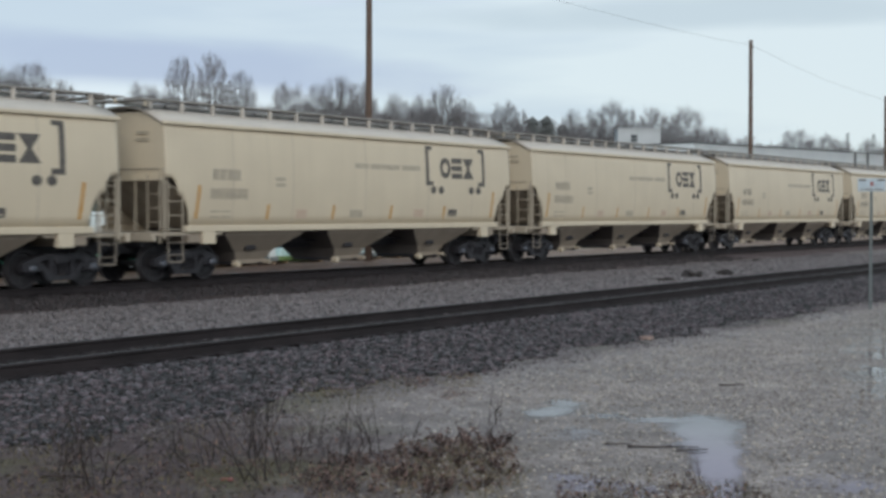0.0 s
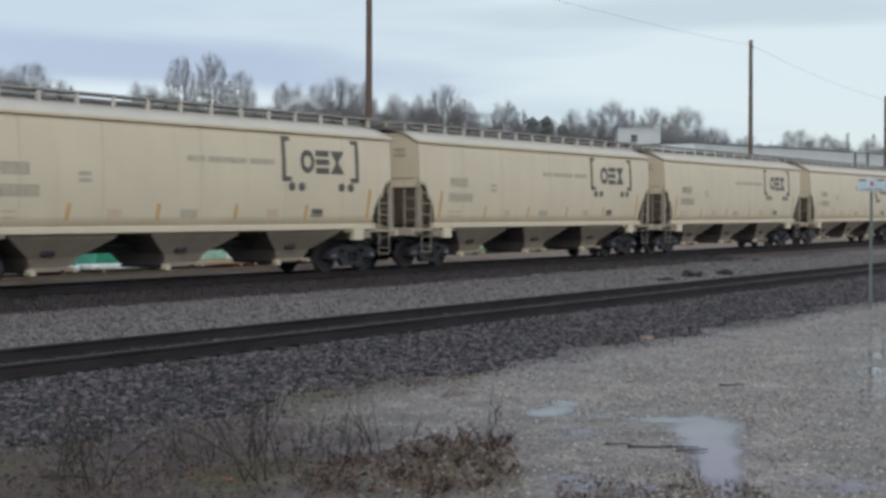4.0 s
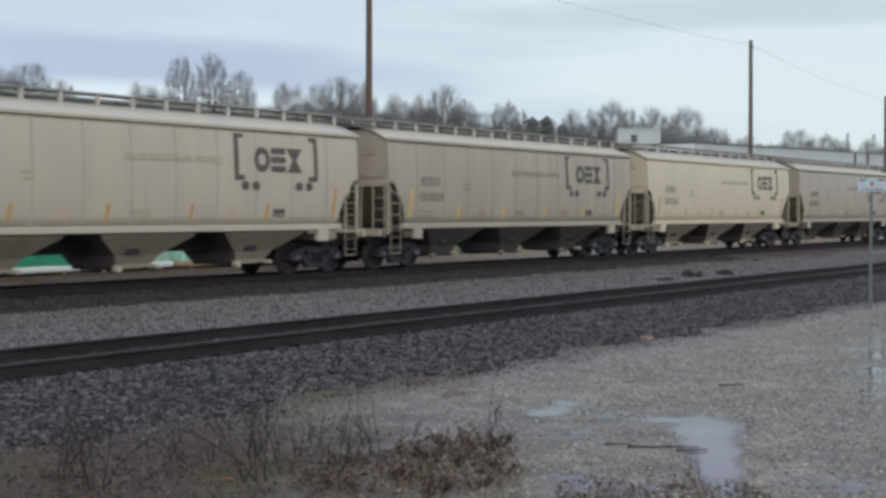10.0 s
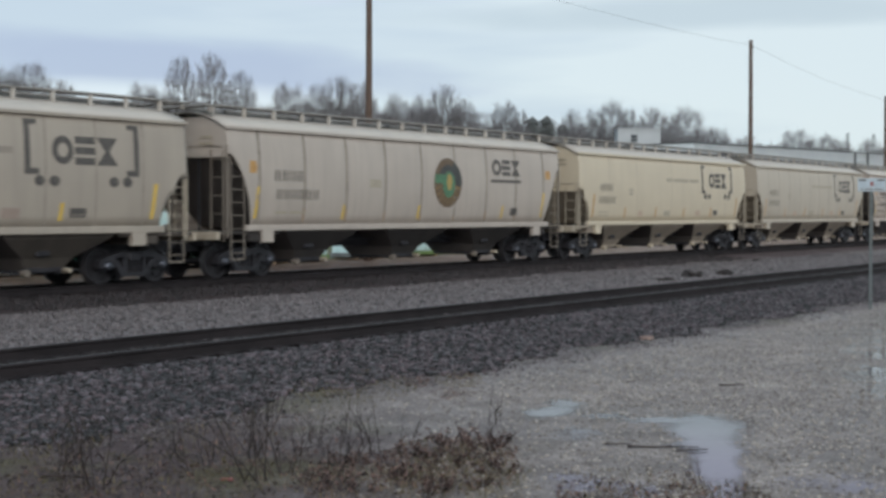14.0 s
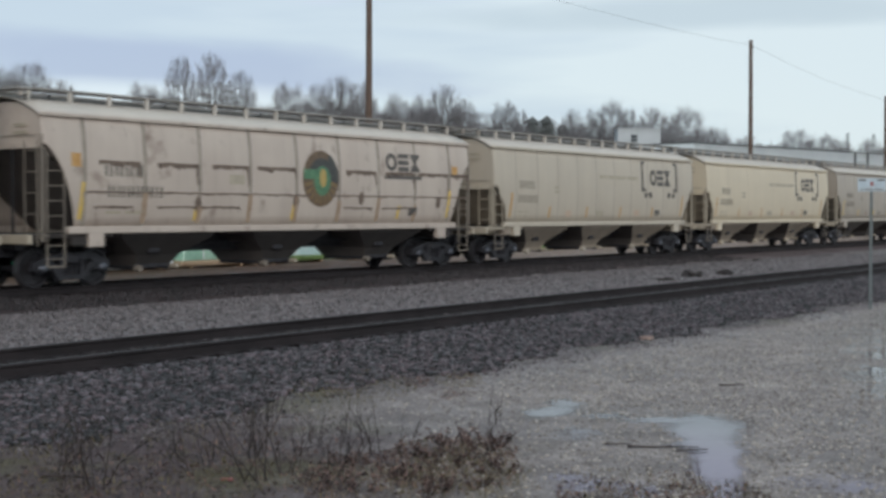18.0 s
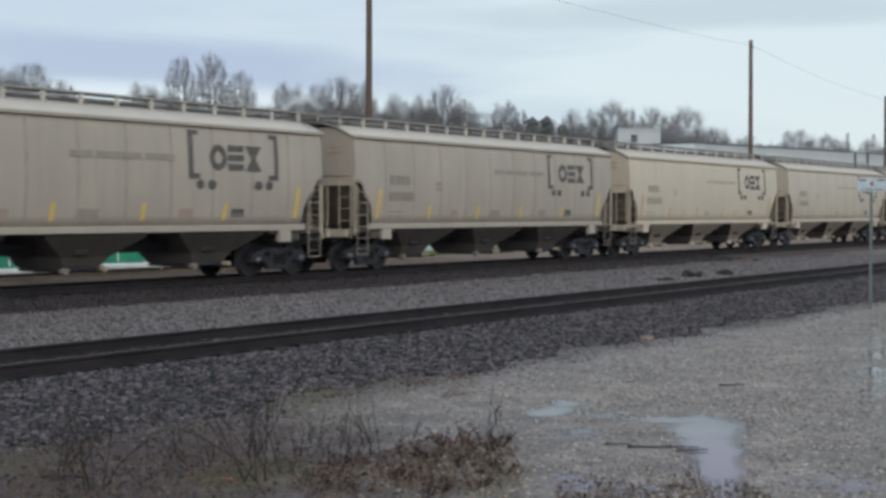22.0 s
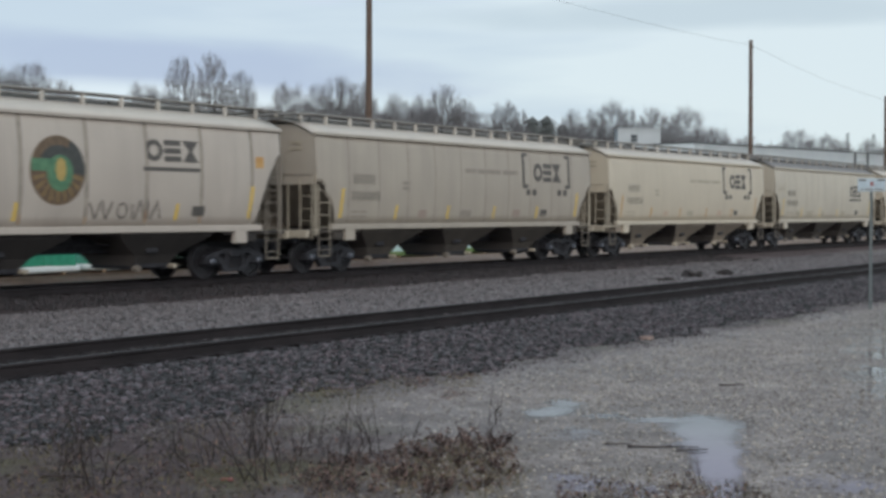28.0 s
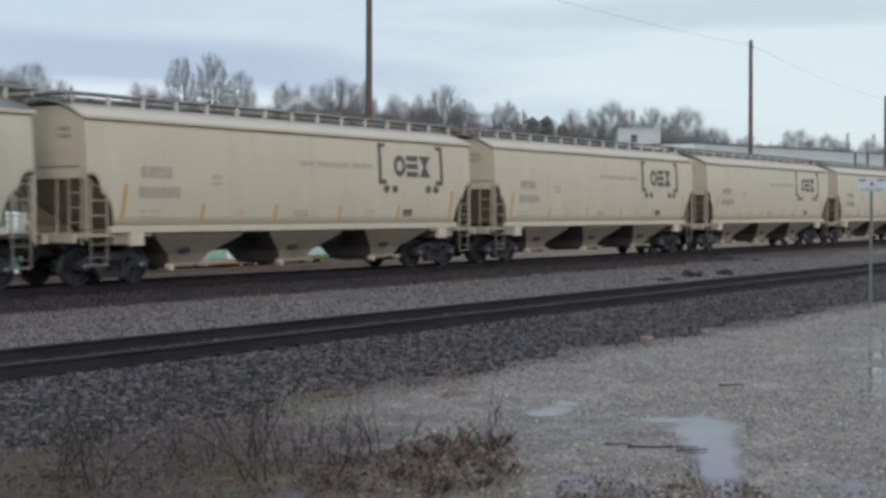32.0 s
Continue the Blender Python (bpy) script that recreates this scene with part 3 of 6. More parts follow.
# ---------------------------------------------------------------- warehouse behind the train
def warehouse():
    t = thing("warehouse", "long low pale blue-grey metal warehouse with dark roof edge", "warehouse", pose(128.1, 57.3, -0.42, 0, 0, -11.3))
    H = 9.22
    bm = bmesh.new()
    n = 150
    top, bot = [], []
    for i in range(n + 1):
        o = -0.025 if i % 2 else 0.0
        bot.append(bm.verts.new((i * 0.5, o, 0)))
        top.append(bm.verts.new((i * 0.5, o, H)))
    for i in range(n):
        bm.faces.new((bot[i], bot[i + 1], top[i + 1], top[i]))
    bmesh.ops.solidify(bm, geom=bm.faces[:], thickness=0.15)
    part("wall", bm, WALLW, t)
    part("end_wall", box(-0.1, 0.1, 0.1, 25, 0, H), WALLW, t)
    part("end_wall", box(74.9, 75.1, 0.1, 25, 0, H), WALLW, t)
    part("back_wall", box(0, 75, 25, 25.2, 0, H), WALLW, t)
    bm = bmesh.new()
    add_prism(bm, [(-0.2, H + 0.02), (75.2, H + 0.02), (75.2, H + 0.12), (-0.2, H + 0.12)], -0.16, 25.4)
    part("roof", bm, TRIM, t, "dark flat roof with a thin dark edge")
    for x0 in (31.5, 34.4):
        part("downpipe", box(x0, x0 + 0.17, -0.25, -0.08, 3.5, H), TRIM, t)
    part("door", box(31.9, 34.3, -0.16, -0.07, 0, 8.2), WALLH, t)
    hut = part("penthouse", box(-2.35, 2.35, 0, 4, 0, 2.3), WALLH, t, "white block hut on the roof", at=pose(6.35, 12, H - 0.07, 0, 0, -46))
    part("hut_roof", box(-2.5, 2.5, -0.15, 4.15, 2.3, 2.38), WALLH, hut)
    w = part("window", box(-0.9, -0.2, -0.06, -0.004, 0.85, 1.65), GLASS, hut)
    for z in (0.80, 1.22, 1.64):
        part("window_bar", box(-0.95, -0.15, -0.09, -0.061, z, z + 0.06), WALLH, hut)
    return t


warehouse()


# ---------------------------------------------------------------- wrapped stock behind the tracks
def wrapped_bundle(kind, base, tip, x, y, length, depth, height, turn, stack=0.0):
    """A long low bundle: its lower pack, the wrapped stock over it and a differently wrapped end."""
    z = ground_z(x, y)
    cols = {"green": WRAP_G, "white": WRAP_W, "pale blue": WRAP_T, "mint": WRAP_M, "grass-green": WRAP_O, "lumber": LUMBER, "grey": TARP}
    t = thing("wrapped_bundle", f"{kind} plastic-wrapped bundle over a {base} base", "bundle", pose(x, y, z, 0, 0, turn), "wrapped bundles in the yard")
    for dx in (-0.35, 0.35):
        part("bearer", box(dx * length - 0.06, dx * length + 0.06, -depth / 2, depth / 2, 0, 0.10, 0.01), LUMBER, t)

    def sleeve(x0, x1, z0, z1, grow, slope=0.0):
        bm = box(x0 - grow, x1 + grow, -depth / 2 - grow, depth / 2 + grow, z0, z1, 0.05)
        bmesh.ops.subdivide_edges(bm, edges=bm.edges[:], cuts=2, use_grid_fill=True)
        for v in bm.verts:
            v.co += 0.035 * noise.noise_vector(v.co * 2.2 + Vector((x, y, 0)))
            v.co.x *= 1 - slope * (v.co.z - z0)
        return bm

    part("base_pack", sleeve(-length / 2, length / 2, 0.08, 0.30, 0.03), cols[base], t, f"{base} lower pack")
    cut = length * 0.14
    part("wrap", sleeve(-length / 2 + 0.1, cut, 0.28, height, 0.0, 0.10), cols[kind], t)
    part("wrap_end", sleeve(cut, length / 2 - 0.1, 0.28, height - 0.04, 0.0, 0.10), cols[tip], t, f"{tip} wrapped end")
    if stack:
        n = max(1, round(stack / 1.1))
        for k in range(n):
            a = length / 2 - stack * (k + 1) / n
            part("top_pack", sleeve(a + 0.06, a + stack / n - 0.06, height - 0.03, 2.2 - 0.12 * (k % 2), 0.02), WRAP_W if k % 3 else WRAP_T, t, "white wrapped pack on top")
    part("strap", box(-0.2 * length, -0.2 * length + 0.05, -depth / 2 - 0.03, depth / 2 + 0.03, 0.36, height + 0.04, 0.005), WRAP_W, t)


# start and end along the tracks, wrap, base, wrapped end, height
rng = random.Random(12)
for x0, x1, kind, base, tip, tall, *stack in ((28.3, 32.7, "green", "white", "green", 1.2, 4.2), (33.6, 37.5, "green", "white", "mint", 1.2, 3.8), (37.9, 41.9, "mint", "lumber", "white", 1.1), (42.2, 43.9, "grey", "grey", "white", 1.05), (44.2, 47.6, "pale blue", "grass-green", "pale blue", 1.05), (49.4, 51.9, "pale blue", "grey", "white", 1.0),
                                              (52.5, 56.8, "pale blue", "grass-green", "pale blue", 1.0), (60.3, 65.0, "pale blue", "grass-green", "pale blue", 0.95), (68.2, 72.0, "pale blue", "grass-green", "white", 0.95), (76.0, 79.2, "green", "grass-green", "white", 0.95)):
    wrapped_bundle(kind, base, tip, (x0 + x1) / 2, 38.6 + 0.04 * (x0 - 20) + rng.uniform(-0.2, 0.2), x1 - x0, 1.3, tall, rng.uniform(-3, 3), *stack)


# ---------------------------------------------------------------- bare trees on the rise
def bare_tree_meshes(seed, height, wide, low, tips_wanted=520, sprigs=6):
    """Trunk and limbs that fork towards points of a rounded crown, and fine twigs round those points."""
    rg = random.Random(seed)
    solid, twigs = ([], []), ([], [])

    def seg(store, p, q, r0, r1, sides=3):
        v, f = store
        d = (q - p).normalized()
        u = d.orthogonal().normalized()
        w = d.cross(u)
        i = len(v)
        for c, r in ((p, r0), (q, r1)):
            for k in range(sides):
                a = 6.2832 * k / sides
                v.append(tuple(c + (u * math.cos(a) + w * math.sin(a)) * r))
        for k in range(sides):
            f.append((i + k, i + (k + 1) % sides, i + sides + (k + 1) % sides, i + sides + k))

    mid = Vector((rg.gauss(0, 0.3), rg.gauss(0, 0.3), height * (low + 1) / 2))
    half = height * (1 - low) / 2
    points = []
    while len(points) < tips_wanted:
        d = Vector((rg.uniform(-1, 1), rg.uniform(-1, 1), rg.uniform(-1, 1)))
        if 0.25 < d.length < 1 and noise.noise(d * 1.7 + Vector((seed, 0, 0))) > -0.42:
            points.append(mid + Vector((d.x * wide * height, d.y * wide * height, d.z * half)))
    nodes = [Vector((0, 0, -0.4))]
    parent, far = [-1], [0.0]
    for k in range(1, 5):
        nodes.append(Vector((rg.gauss(0, 0.1), rg.gauss(0, 0.1), height * (low + 0.08) * k / 4)))
        parent.append(len(nodes) - 2)
        far.append(0.0)
    top = nodes[-1]
    points.sort(key=lambda p: (p - top).length)
    tips = []
    for p in points:
        best = min(range(2, len(nodes)), key=lambda i: (nodes[i] - p).length + 0.22 * far[i] + (2.0 if nodes[i].z > p.z + 0.8 else 0.0))
        a = nodes[best]
        m = a.lerp(p, 0.5) + Vector((rg.gauss(0, 0.12), rg.gauss(0, 0.12), -0.04 * (p - a).length))
        nodes.append(m)
        parent.append(best)
        far.append(far[best] + (m - a).length)
        nodes.append(p)
        parent.append(len(nodes) - 2)
        far.append(far[-1] + (p - m).length)
        tips.append(len(nodes) - 1)
    load = [0] * len(nodes)
    for i in tips:
        while i >= 0:
            load[i] += 1
            i = parent[i]
    for i in range(1, len(nodes)):
        r0, r1 = 0.0115 * max(1, load[parent[i]]) ** 0.52, 0.0115 * max(1, load[i]) ** 0.52
        seg(solid, nodes[parent[i]], nodes[i], min(r0, r1 * 1.5), r1, 5 if load[i] > 30 else 3)
    for i in tips:
        p = nodes[i]
        out = (p - mid).normalized()
        for k in range(sprigs):
            d = (out * 0.9 + Vector((rg.gauss(0, 0.5), rg.gauss(0, 0.5), rg.gauss(0.45, 0.4)))).normalized()
            length = height * rg.uniform(0.04, 0.095)
            q = p + d * length * 0.5
            e = (d + Vector((rg.gauss(0, 0.25), rg.gauss(0, 0.25), rg.gauss(0.1, 0.2)))).normalized()
            seg(twigs, p, q, 0.008, 0.007)
            seg(twigs, q, q + e * length * 0.5, 0.007, 0.005)
            for _ in range(2):
                e = (d + Vector((rg.gauss(0, 0.7), rg.gauss(0, 0.7), rg.gauss(0.1, 0.5)))).normalized()
                seg(twigs, q, q + e * length * rg.uniform(0.3, 0.6), 0.006, 0.005)
    return mesh_of("trunk", *solid, BARK), mesh_of("crown", *twigs, TWIG)


TREE_KINDS = ((3, 0.30, 0.34), (8, 0.34, 0.30), (21, 0.26, 0.38), (34, 0.36, 0.33), (47, 0.30, 0.28), (61, 0.19, 0.50, 360, 6), (66, 0.21, 0.46, 400, 6), (73, 0.19, 0.54, 340, 6), (84, 0.23, 0.48, 430, 6))
TREES = [bare_tree_meshes(s, 15.0, *rest) for s, *rest in TREE_KINDS]
TREE_TOP = [float(np.percentile([v.co.z for v in c.vertices], 99.6)) for _, c in TREES]


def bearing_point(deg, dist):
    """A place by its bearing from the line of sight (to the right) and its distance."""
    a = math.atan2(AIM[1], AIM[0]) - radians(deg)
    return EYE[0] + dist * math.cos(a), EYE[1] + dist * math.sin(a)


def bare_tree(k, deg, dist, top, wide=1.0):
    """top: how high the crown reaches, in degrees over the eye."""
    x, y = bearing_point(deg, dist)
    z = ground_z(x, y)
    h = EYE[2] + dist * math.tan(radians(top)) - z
    t = thing("bare_tree", "leafless hazy grey-brown tree on the wooded rise", "tree", None, "bare trees on the rise")
    s = h / TREE_TOP[k]
    t.matrix_basis = Matrix.Translation((x, y, z)) @ Matrix.Rotation(k * 1.7 + deg, 4, "Z") @ Matrix.Diagonal((s * wide, s * wide, s, 1))
    part("trunk", TREES[k][0], BARK, t)
    part("crown", TREES[k][1], TWIG, t)
    return t


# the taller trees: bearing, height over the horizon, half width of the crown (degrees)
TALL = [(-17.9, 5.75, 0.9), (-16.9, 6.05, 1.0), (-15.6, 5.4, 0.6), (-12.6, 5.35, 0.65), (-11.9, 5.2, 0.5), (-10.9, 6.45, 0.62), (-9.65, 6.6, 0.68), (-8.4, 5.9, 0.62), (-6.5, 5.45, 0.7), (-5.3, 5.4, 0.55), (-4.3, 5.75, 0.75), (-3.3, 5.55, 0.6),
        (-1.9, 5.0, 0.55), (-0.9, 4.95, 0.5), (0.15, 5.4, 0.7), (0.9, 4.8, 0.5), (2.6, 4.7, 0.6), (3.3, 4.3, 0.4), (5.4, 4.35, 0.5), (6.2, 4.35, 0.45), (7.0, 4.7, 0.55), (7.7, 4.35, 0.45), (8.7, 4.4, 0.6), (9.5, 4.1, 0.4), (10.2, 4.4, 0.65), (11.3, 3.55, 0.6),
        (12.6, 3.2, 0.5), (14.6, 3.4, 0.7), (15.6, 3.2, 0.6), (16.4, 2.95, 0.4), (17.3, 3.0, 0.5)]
rng = random.Random(5)
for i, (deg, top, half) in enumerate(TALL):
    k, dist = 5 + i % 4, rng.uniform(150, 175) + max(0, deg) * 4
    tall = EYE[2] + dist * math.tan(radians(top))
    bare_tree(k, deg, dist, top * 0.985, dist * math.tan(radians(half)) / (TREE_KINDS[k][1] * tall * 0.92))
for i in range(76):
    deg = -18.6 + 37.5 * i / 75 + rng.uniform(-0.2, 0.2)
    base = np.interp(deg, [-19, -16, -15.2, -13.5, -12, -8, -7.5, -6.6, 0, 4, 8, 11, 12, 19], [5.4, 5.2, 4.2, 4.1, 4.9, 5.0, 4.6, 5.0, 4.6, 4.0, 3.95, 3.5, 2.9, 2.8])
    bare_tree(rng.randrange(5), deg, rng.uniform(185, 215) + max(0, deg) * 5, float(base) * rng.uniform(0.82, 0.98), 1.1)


def conifer_mesh(seed):
    rg = random.Random(seed)
    v, f = [], []
    for i in range(900):
        h = rg.random() ** 0.8
        r = (1 - h) * 0.20 * rg.uniform(0.3, 1.0) + 0.008
        a = rg.uniform(0, 6.283)
        c = Vector((r * math.cos(a), r * math.sin(a), 0.08 + 0.92 * h))
        d = Vector((math.cos(a), math.sin(a), -0.35)).normalized() * rg.uniform(0.04, 0.09)
        w = Vector((-math.sin(a), math.cos(a), rg.uniform(-0.3, 0.3))) * rg.uniform(0.012, 0.03)
        k = len(v)
        v += [tuple(c - w), tuple(c + w), tuple(c + d), tuple(c + Vector((0, 0, 0.02)))]
        f += [(k, k + 1, k + 2), (k, k + 2, k + 3), (k + 1, k + 3, k + 2)]
    return mesh_of("needles", v, f, NEEDLE)


CONIFER = conifer_mesh(2)
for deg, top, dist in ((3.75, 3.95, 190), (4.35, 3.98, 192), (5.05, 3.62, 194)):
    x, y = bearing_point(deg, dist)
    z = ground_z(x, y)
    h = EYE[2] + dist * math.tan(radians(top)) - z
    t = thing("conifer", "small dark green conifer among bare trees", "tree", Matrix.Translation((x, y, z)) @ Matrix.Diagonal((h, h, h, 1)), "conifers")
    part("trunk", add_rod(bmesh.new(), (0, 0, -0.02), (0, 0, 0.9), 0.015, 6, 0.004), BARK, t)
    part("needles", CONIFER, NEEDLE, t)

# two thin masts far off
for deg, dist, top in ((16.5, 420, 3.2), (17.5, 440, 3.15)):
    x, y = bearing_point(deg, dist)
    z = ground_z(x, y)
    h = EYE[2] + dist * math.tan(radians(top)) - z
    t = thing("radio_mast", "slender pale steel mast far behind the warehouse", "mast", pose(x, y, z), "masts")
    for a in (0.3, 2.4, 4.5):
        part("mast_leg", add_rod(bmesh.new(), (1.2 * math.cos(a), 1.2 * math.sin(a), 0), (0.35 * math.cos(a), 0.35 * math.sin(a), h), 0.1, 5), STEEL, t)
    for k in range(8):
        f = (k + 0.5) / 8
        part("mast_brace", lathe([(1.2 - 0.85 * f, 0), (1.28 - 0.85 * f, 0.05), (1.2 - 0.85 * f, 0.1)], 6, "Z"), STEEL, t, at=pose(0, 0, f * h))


# ---------------------------------------------------------------- covered hopper wagons
PITCH = 17.72          # coupler to coupler of the common wagon
LONG = 18.92           # and of the three older round-emblem wagons
FACE = -0.75           # the body sides start this far inside the coupler line
WHEEL_R = 0.457
EAVE, SILL = 4.0, 1.43


def half_width(z, bow=0.085):
    """The bowed side: half the body's width at a height."""
    f = (z - 2.75) / 1.5
    return 1.62 - bow * f * f


class Wagon:
    """Sizes and dress of one kind of wagon."""

    def __init__(self, length, paint, ribs, bulge, cut, dress, roof, stripe):
        self.length, self.paint, self.ribs, self.bulge, self.cut = length, paint, ribs, bulge, cut
        self.dress, self.roof, self.stripe = dress, roof, stripe
        self.worn, self.bow = (WORN, 0.115) if cut == "round" else (WORN_DARK, 0.15)
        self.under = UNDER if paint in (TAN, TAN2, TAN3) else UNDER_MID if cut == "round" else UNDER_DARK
        self.ink = INK_MARK if paint in (TAN, TAN2, TAN3) else INK_SOFT
        self.faint, self.rose = (INK_DUSK, INK_ROSE) if paint is GREY else (INK_FAINT, INK_RED)
        self.seam = SEAM if paint in (TAN, TAN3, CREAM) else SEAM_SOFT if paint is TAN2 else (SEAM_DARK if paint in (GREY, PALE, PALE_RUST) else SEAM_SOFT)
        self.seam_half = 0.02 if paint in (TAN, TAN3) else (0.028 if cut == "round" else 0.055)

    def low(self, x):
        """Where the side sheet ends below, with the cut-away corners over the trucks."""
        e = min(x - 0.75, self.length - 0.75 - x)
        if self.cut == "round":
            if e < 0.42:
                return 2.63 - 0.25 * max(0, (e - 0.2) / 0.22) ** 2
            if e < 0.86:
                return 1.43 + 0.78 * math.sqrt(max(0, 1 - ((e - 0.42) / 0.44) ** 2))
            return SILL
        if e < 0.95:
            return max(SILL, 1.43 + 1.9 * (1 - (e / 0.95) ** 1.6) ** 0.8)
        return SILL

    def out(self, x, z):
        """Distance of the outer side surface from the centre line."""
        b = 0.0
        if self.ribs:
            for a, c in zip(self.ribs, self.ribs[1:]):
                if a <= x <= c:
                    b = self.bulge * max(0.0, math.sin(math.pi * (x - a) / (c - a))) ** 0.7
        fade = max(0.0, min(1.0, (z - 1.45) / 0.5, (EAVE - z) / 0.4))
        return half_width(z, self.bow) + b * fade


def sheet(rows, back):
    """A plate from a grid of points and the offset of its back."""
    bm = bmesh.new()
    back = Vector(back)
    g = [[bm.verts.new(p) for p in row] for row in rows]
    h = [[bm.verts.new(Vector(p) + back) for p in row] for row in rows]
    for m in (g, h):
        for a, c in zip(m, m[1:]):
            for i in range(len(a) - 1):
                bm.faces.new((a[i], a[i + 1], c[i + 1], c[i]))
    rim = [(i, 0) for i in range(len(g))] + [(len(g) - 1, k) for k in range(1, len(g[0]))]
    rim += [(i, len(g[0]) - 1) for i in range(len(g) - 2, -1, -1)] + [(0, k) for k in range(len(g[0]) - 2, 0, -1)]
    for (a, b), (c, d) in zip(rim, rim[1:] + rim[:1]):
        bm.faces.new((g[a][b], g[c][d], h[c][d], h[a][b]))
    bmesh.ops.recalc_face_normals(bm, faces=bm.faces[:])
    return bm


def side_sheet(w, sign):
    x0, x1 = 0.75, w.length - 0.75
    xs = spans((x0, x0 + 0.4, 0.1), (x0 + 0.4, x0 + 1.0, 0.04), (x0 + 1.0, x1 - 1.0, 0.17), (x1 - 1.0, x1 - 0.4, 0.04), (x1 - 0.4, x1, 0.1))
    rows = []
    for x in xs:
        lo = w.low(x)
        rows.append([(x, sign * w.out(x, lo + (EAVE - lo) * k / 10), lo + (EAVE - lo) * k / 10) for k in range(11)])
    return sheet(rows, (0, -0.012 * sign, 0))


def roof_sheet(w):
    rows = []
    n = 24
    for i in range(n + 1):
        x = 0.68 + (w.length - 1.36) * i / n
        row = []
        for k in range(13):
            f = -1 + k / 6
            y = 1.56 * f
            z = 4.42 - 0.42 * abs(f) ** 2.2 + 0.006 * (i % 2)
            row.append((x, y, z + 0.035))
        rows.append(row)
    return sheet(rows, (0, 0, -0.05))


def decal(w, x0, x1, z0, z1, slant=0.0, nz=6, nx=1, lift=0.006):
    """A painted patch that hugs the near side."""
    bm = bmesh.new()
    g = []
    for k in range(nz + 1):
        z = z0 + (z1 - z0) * k / nz
        row = []
        for i in range(nx + 1):
            x = x0 + (x1 - x0) * i / nx + slant * (k / nz - 0.5)
            row.append(bm.verts.new((x, -(w.out(x, z) + lift), z)))
        g.append(row)
    for a, c in zip(g, g[1:]):
        for i in range(nx):
            bm.faces.new((a[i], a[i + 1], c[i + 1], c[i]))
    return bm


def merge(bms):
    bm = bmesh.new()
    for b in bms:
        me = bpy.data.meshes.new("tmp")
        b.to_mesh(me)
        b.free()
        bm.from_mesh(me)
        bpy.data.meshes.remove(me)
    return bm


def ring_patch(w, cx, cz, rx, rz, inner=0.0, lift=0.006, a0=0.0, a1=360.0, seg=32, mid=3):
    bm = bmesh.new()
    rows = []
    for k in range(mid + 1):
        s = inner + (1 - inner) * k / mid
        row = []
        for i in range(seg + 1):
            a = radians(a0 + (a1 - a0) * i / seg)
            x, z = cx + rx * s * math.cos(a), cz + rz * s * math.sin(a)
            row.append(bm.verts.new((x, -(w.out(x, z) + lift), z)))
        rows.append(row)
    for a, c in zip(rows, rows[1:]):
        for i in range(seg):
            if (a[i].co - a[i + 1].co).length > 1e-5:
                bm.faces.new((a[i], a[i + 1], c[i + 1], c[i]))
            else:
                bm.faces.new((a[i], c[i + 1], c[i]))
    return bm


def bow_tie(w, x0, x1, z0, z1):
    """A filled hourglass."""
    bm = bmesh.new()
    prev = None
    c = (x0 + x1) / 2
    for k in range(13):
        f = k / 12
        z = z0 + (z1 - z0) * f
        h = (0.20 + 0.80 * abs(2 * f - 1)) * (x1 - x0) / 2
        now = [bm.verts.new((x, -(w.out(x, z) + 0.006), z)) for x in (c - h, c, c + h)]
        if prev:
            for i in range(2):
                bm.faces.new((prev[i], prev[i + 1], now[i + 1], now[i]))
        prev = now
    return bm


def emblem_block(w, t, x0, x1, z0, z1):
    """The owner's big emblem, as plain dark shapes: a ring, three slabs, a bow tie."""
    k, h = (x1 - x0) / 3, z1 - z0
    g = 0.04 * k
    part("emblem_shape", ring_patch(w, x0 + k / 2, (z0 + z1) / 2, k / 2 - g, h / 2, 0.50), INK, t)
    a, c = x0 + k + g, x0 + 2 * k - g
    for lo, hi in ((0.0, 0.26), (0.37, 0.63), (0.74, 1.0)):
        part("emblem_shape", decal(w, a, c, z0 + lo * h, z0 + hi * h, nz=2), INK, t)
    part("emblem_shape", bow_tie(w, x0 + 2 * k + g, x1, z0, z1), INK, t)


def bar_line(w, t, name, label, x0, x1, z0, z1, n, ink):
    """Writing as a row of plain bars, one for each character."""
    k = (x1 - x0) / n
    for i in range(n):
        a = x0 + i * k + 0.10 * k
        part(name, merge([decal(w, a, a + k * 0.24, z0, z1, nz=2), decal(w, a + k * 0.46, a + k * 0.70, z0, z1, nz=2)]), ink, t, label)


def plain_bars(w, t, name, x0, x1, z0, z1, cuts, ink, label=""):
    for a, c in cuts:
        part(name, decal(w, x0 + (x1 - x0) * a, x0 + (x1 - x0) * c, z0, z1, nz=2, nx=2), ink, t, label)


def ladder(w, x0, x1, y, z0, z1, n):
    bm = bmesh.new()
    for x in (x0, x1):
        add_box(bm, x - 0.015, x + 0.015, y - 0.012, y + 0.012, z0, z1)
    for i in range(n):
        z = z0 + (z1 - z0) * (i + 0.5) / n
        add_rod(bm, (x0, y, z), (x1, y, z), 0.012, 5)
    return bm


def end_ladder(x, y0, y1, z0, z1, n):
    bm = bmesh.new()
    for y in (y0, y1):
        add_box(bm, x - 0.012, x + 0.012, y - 0.015, y + 0.015, z0, z1)
    for i in range(n):
        z = z0 + (z1 - z0) * (i + 0.5) / n
        add_rod(bm, (x, y0, z), (x, y1, z), 0.012, 5)
    return bm


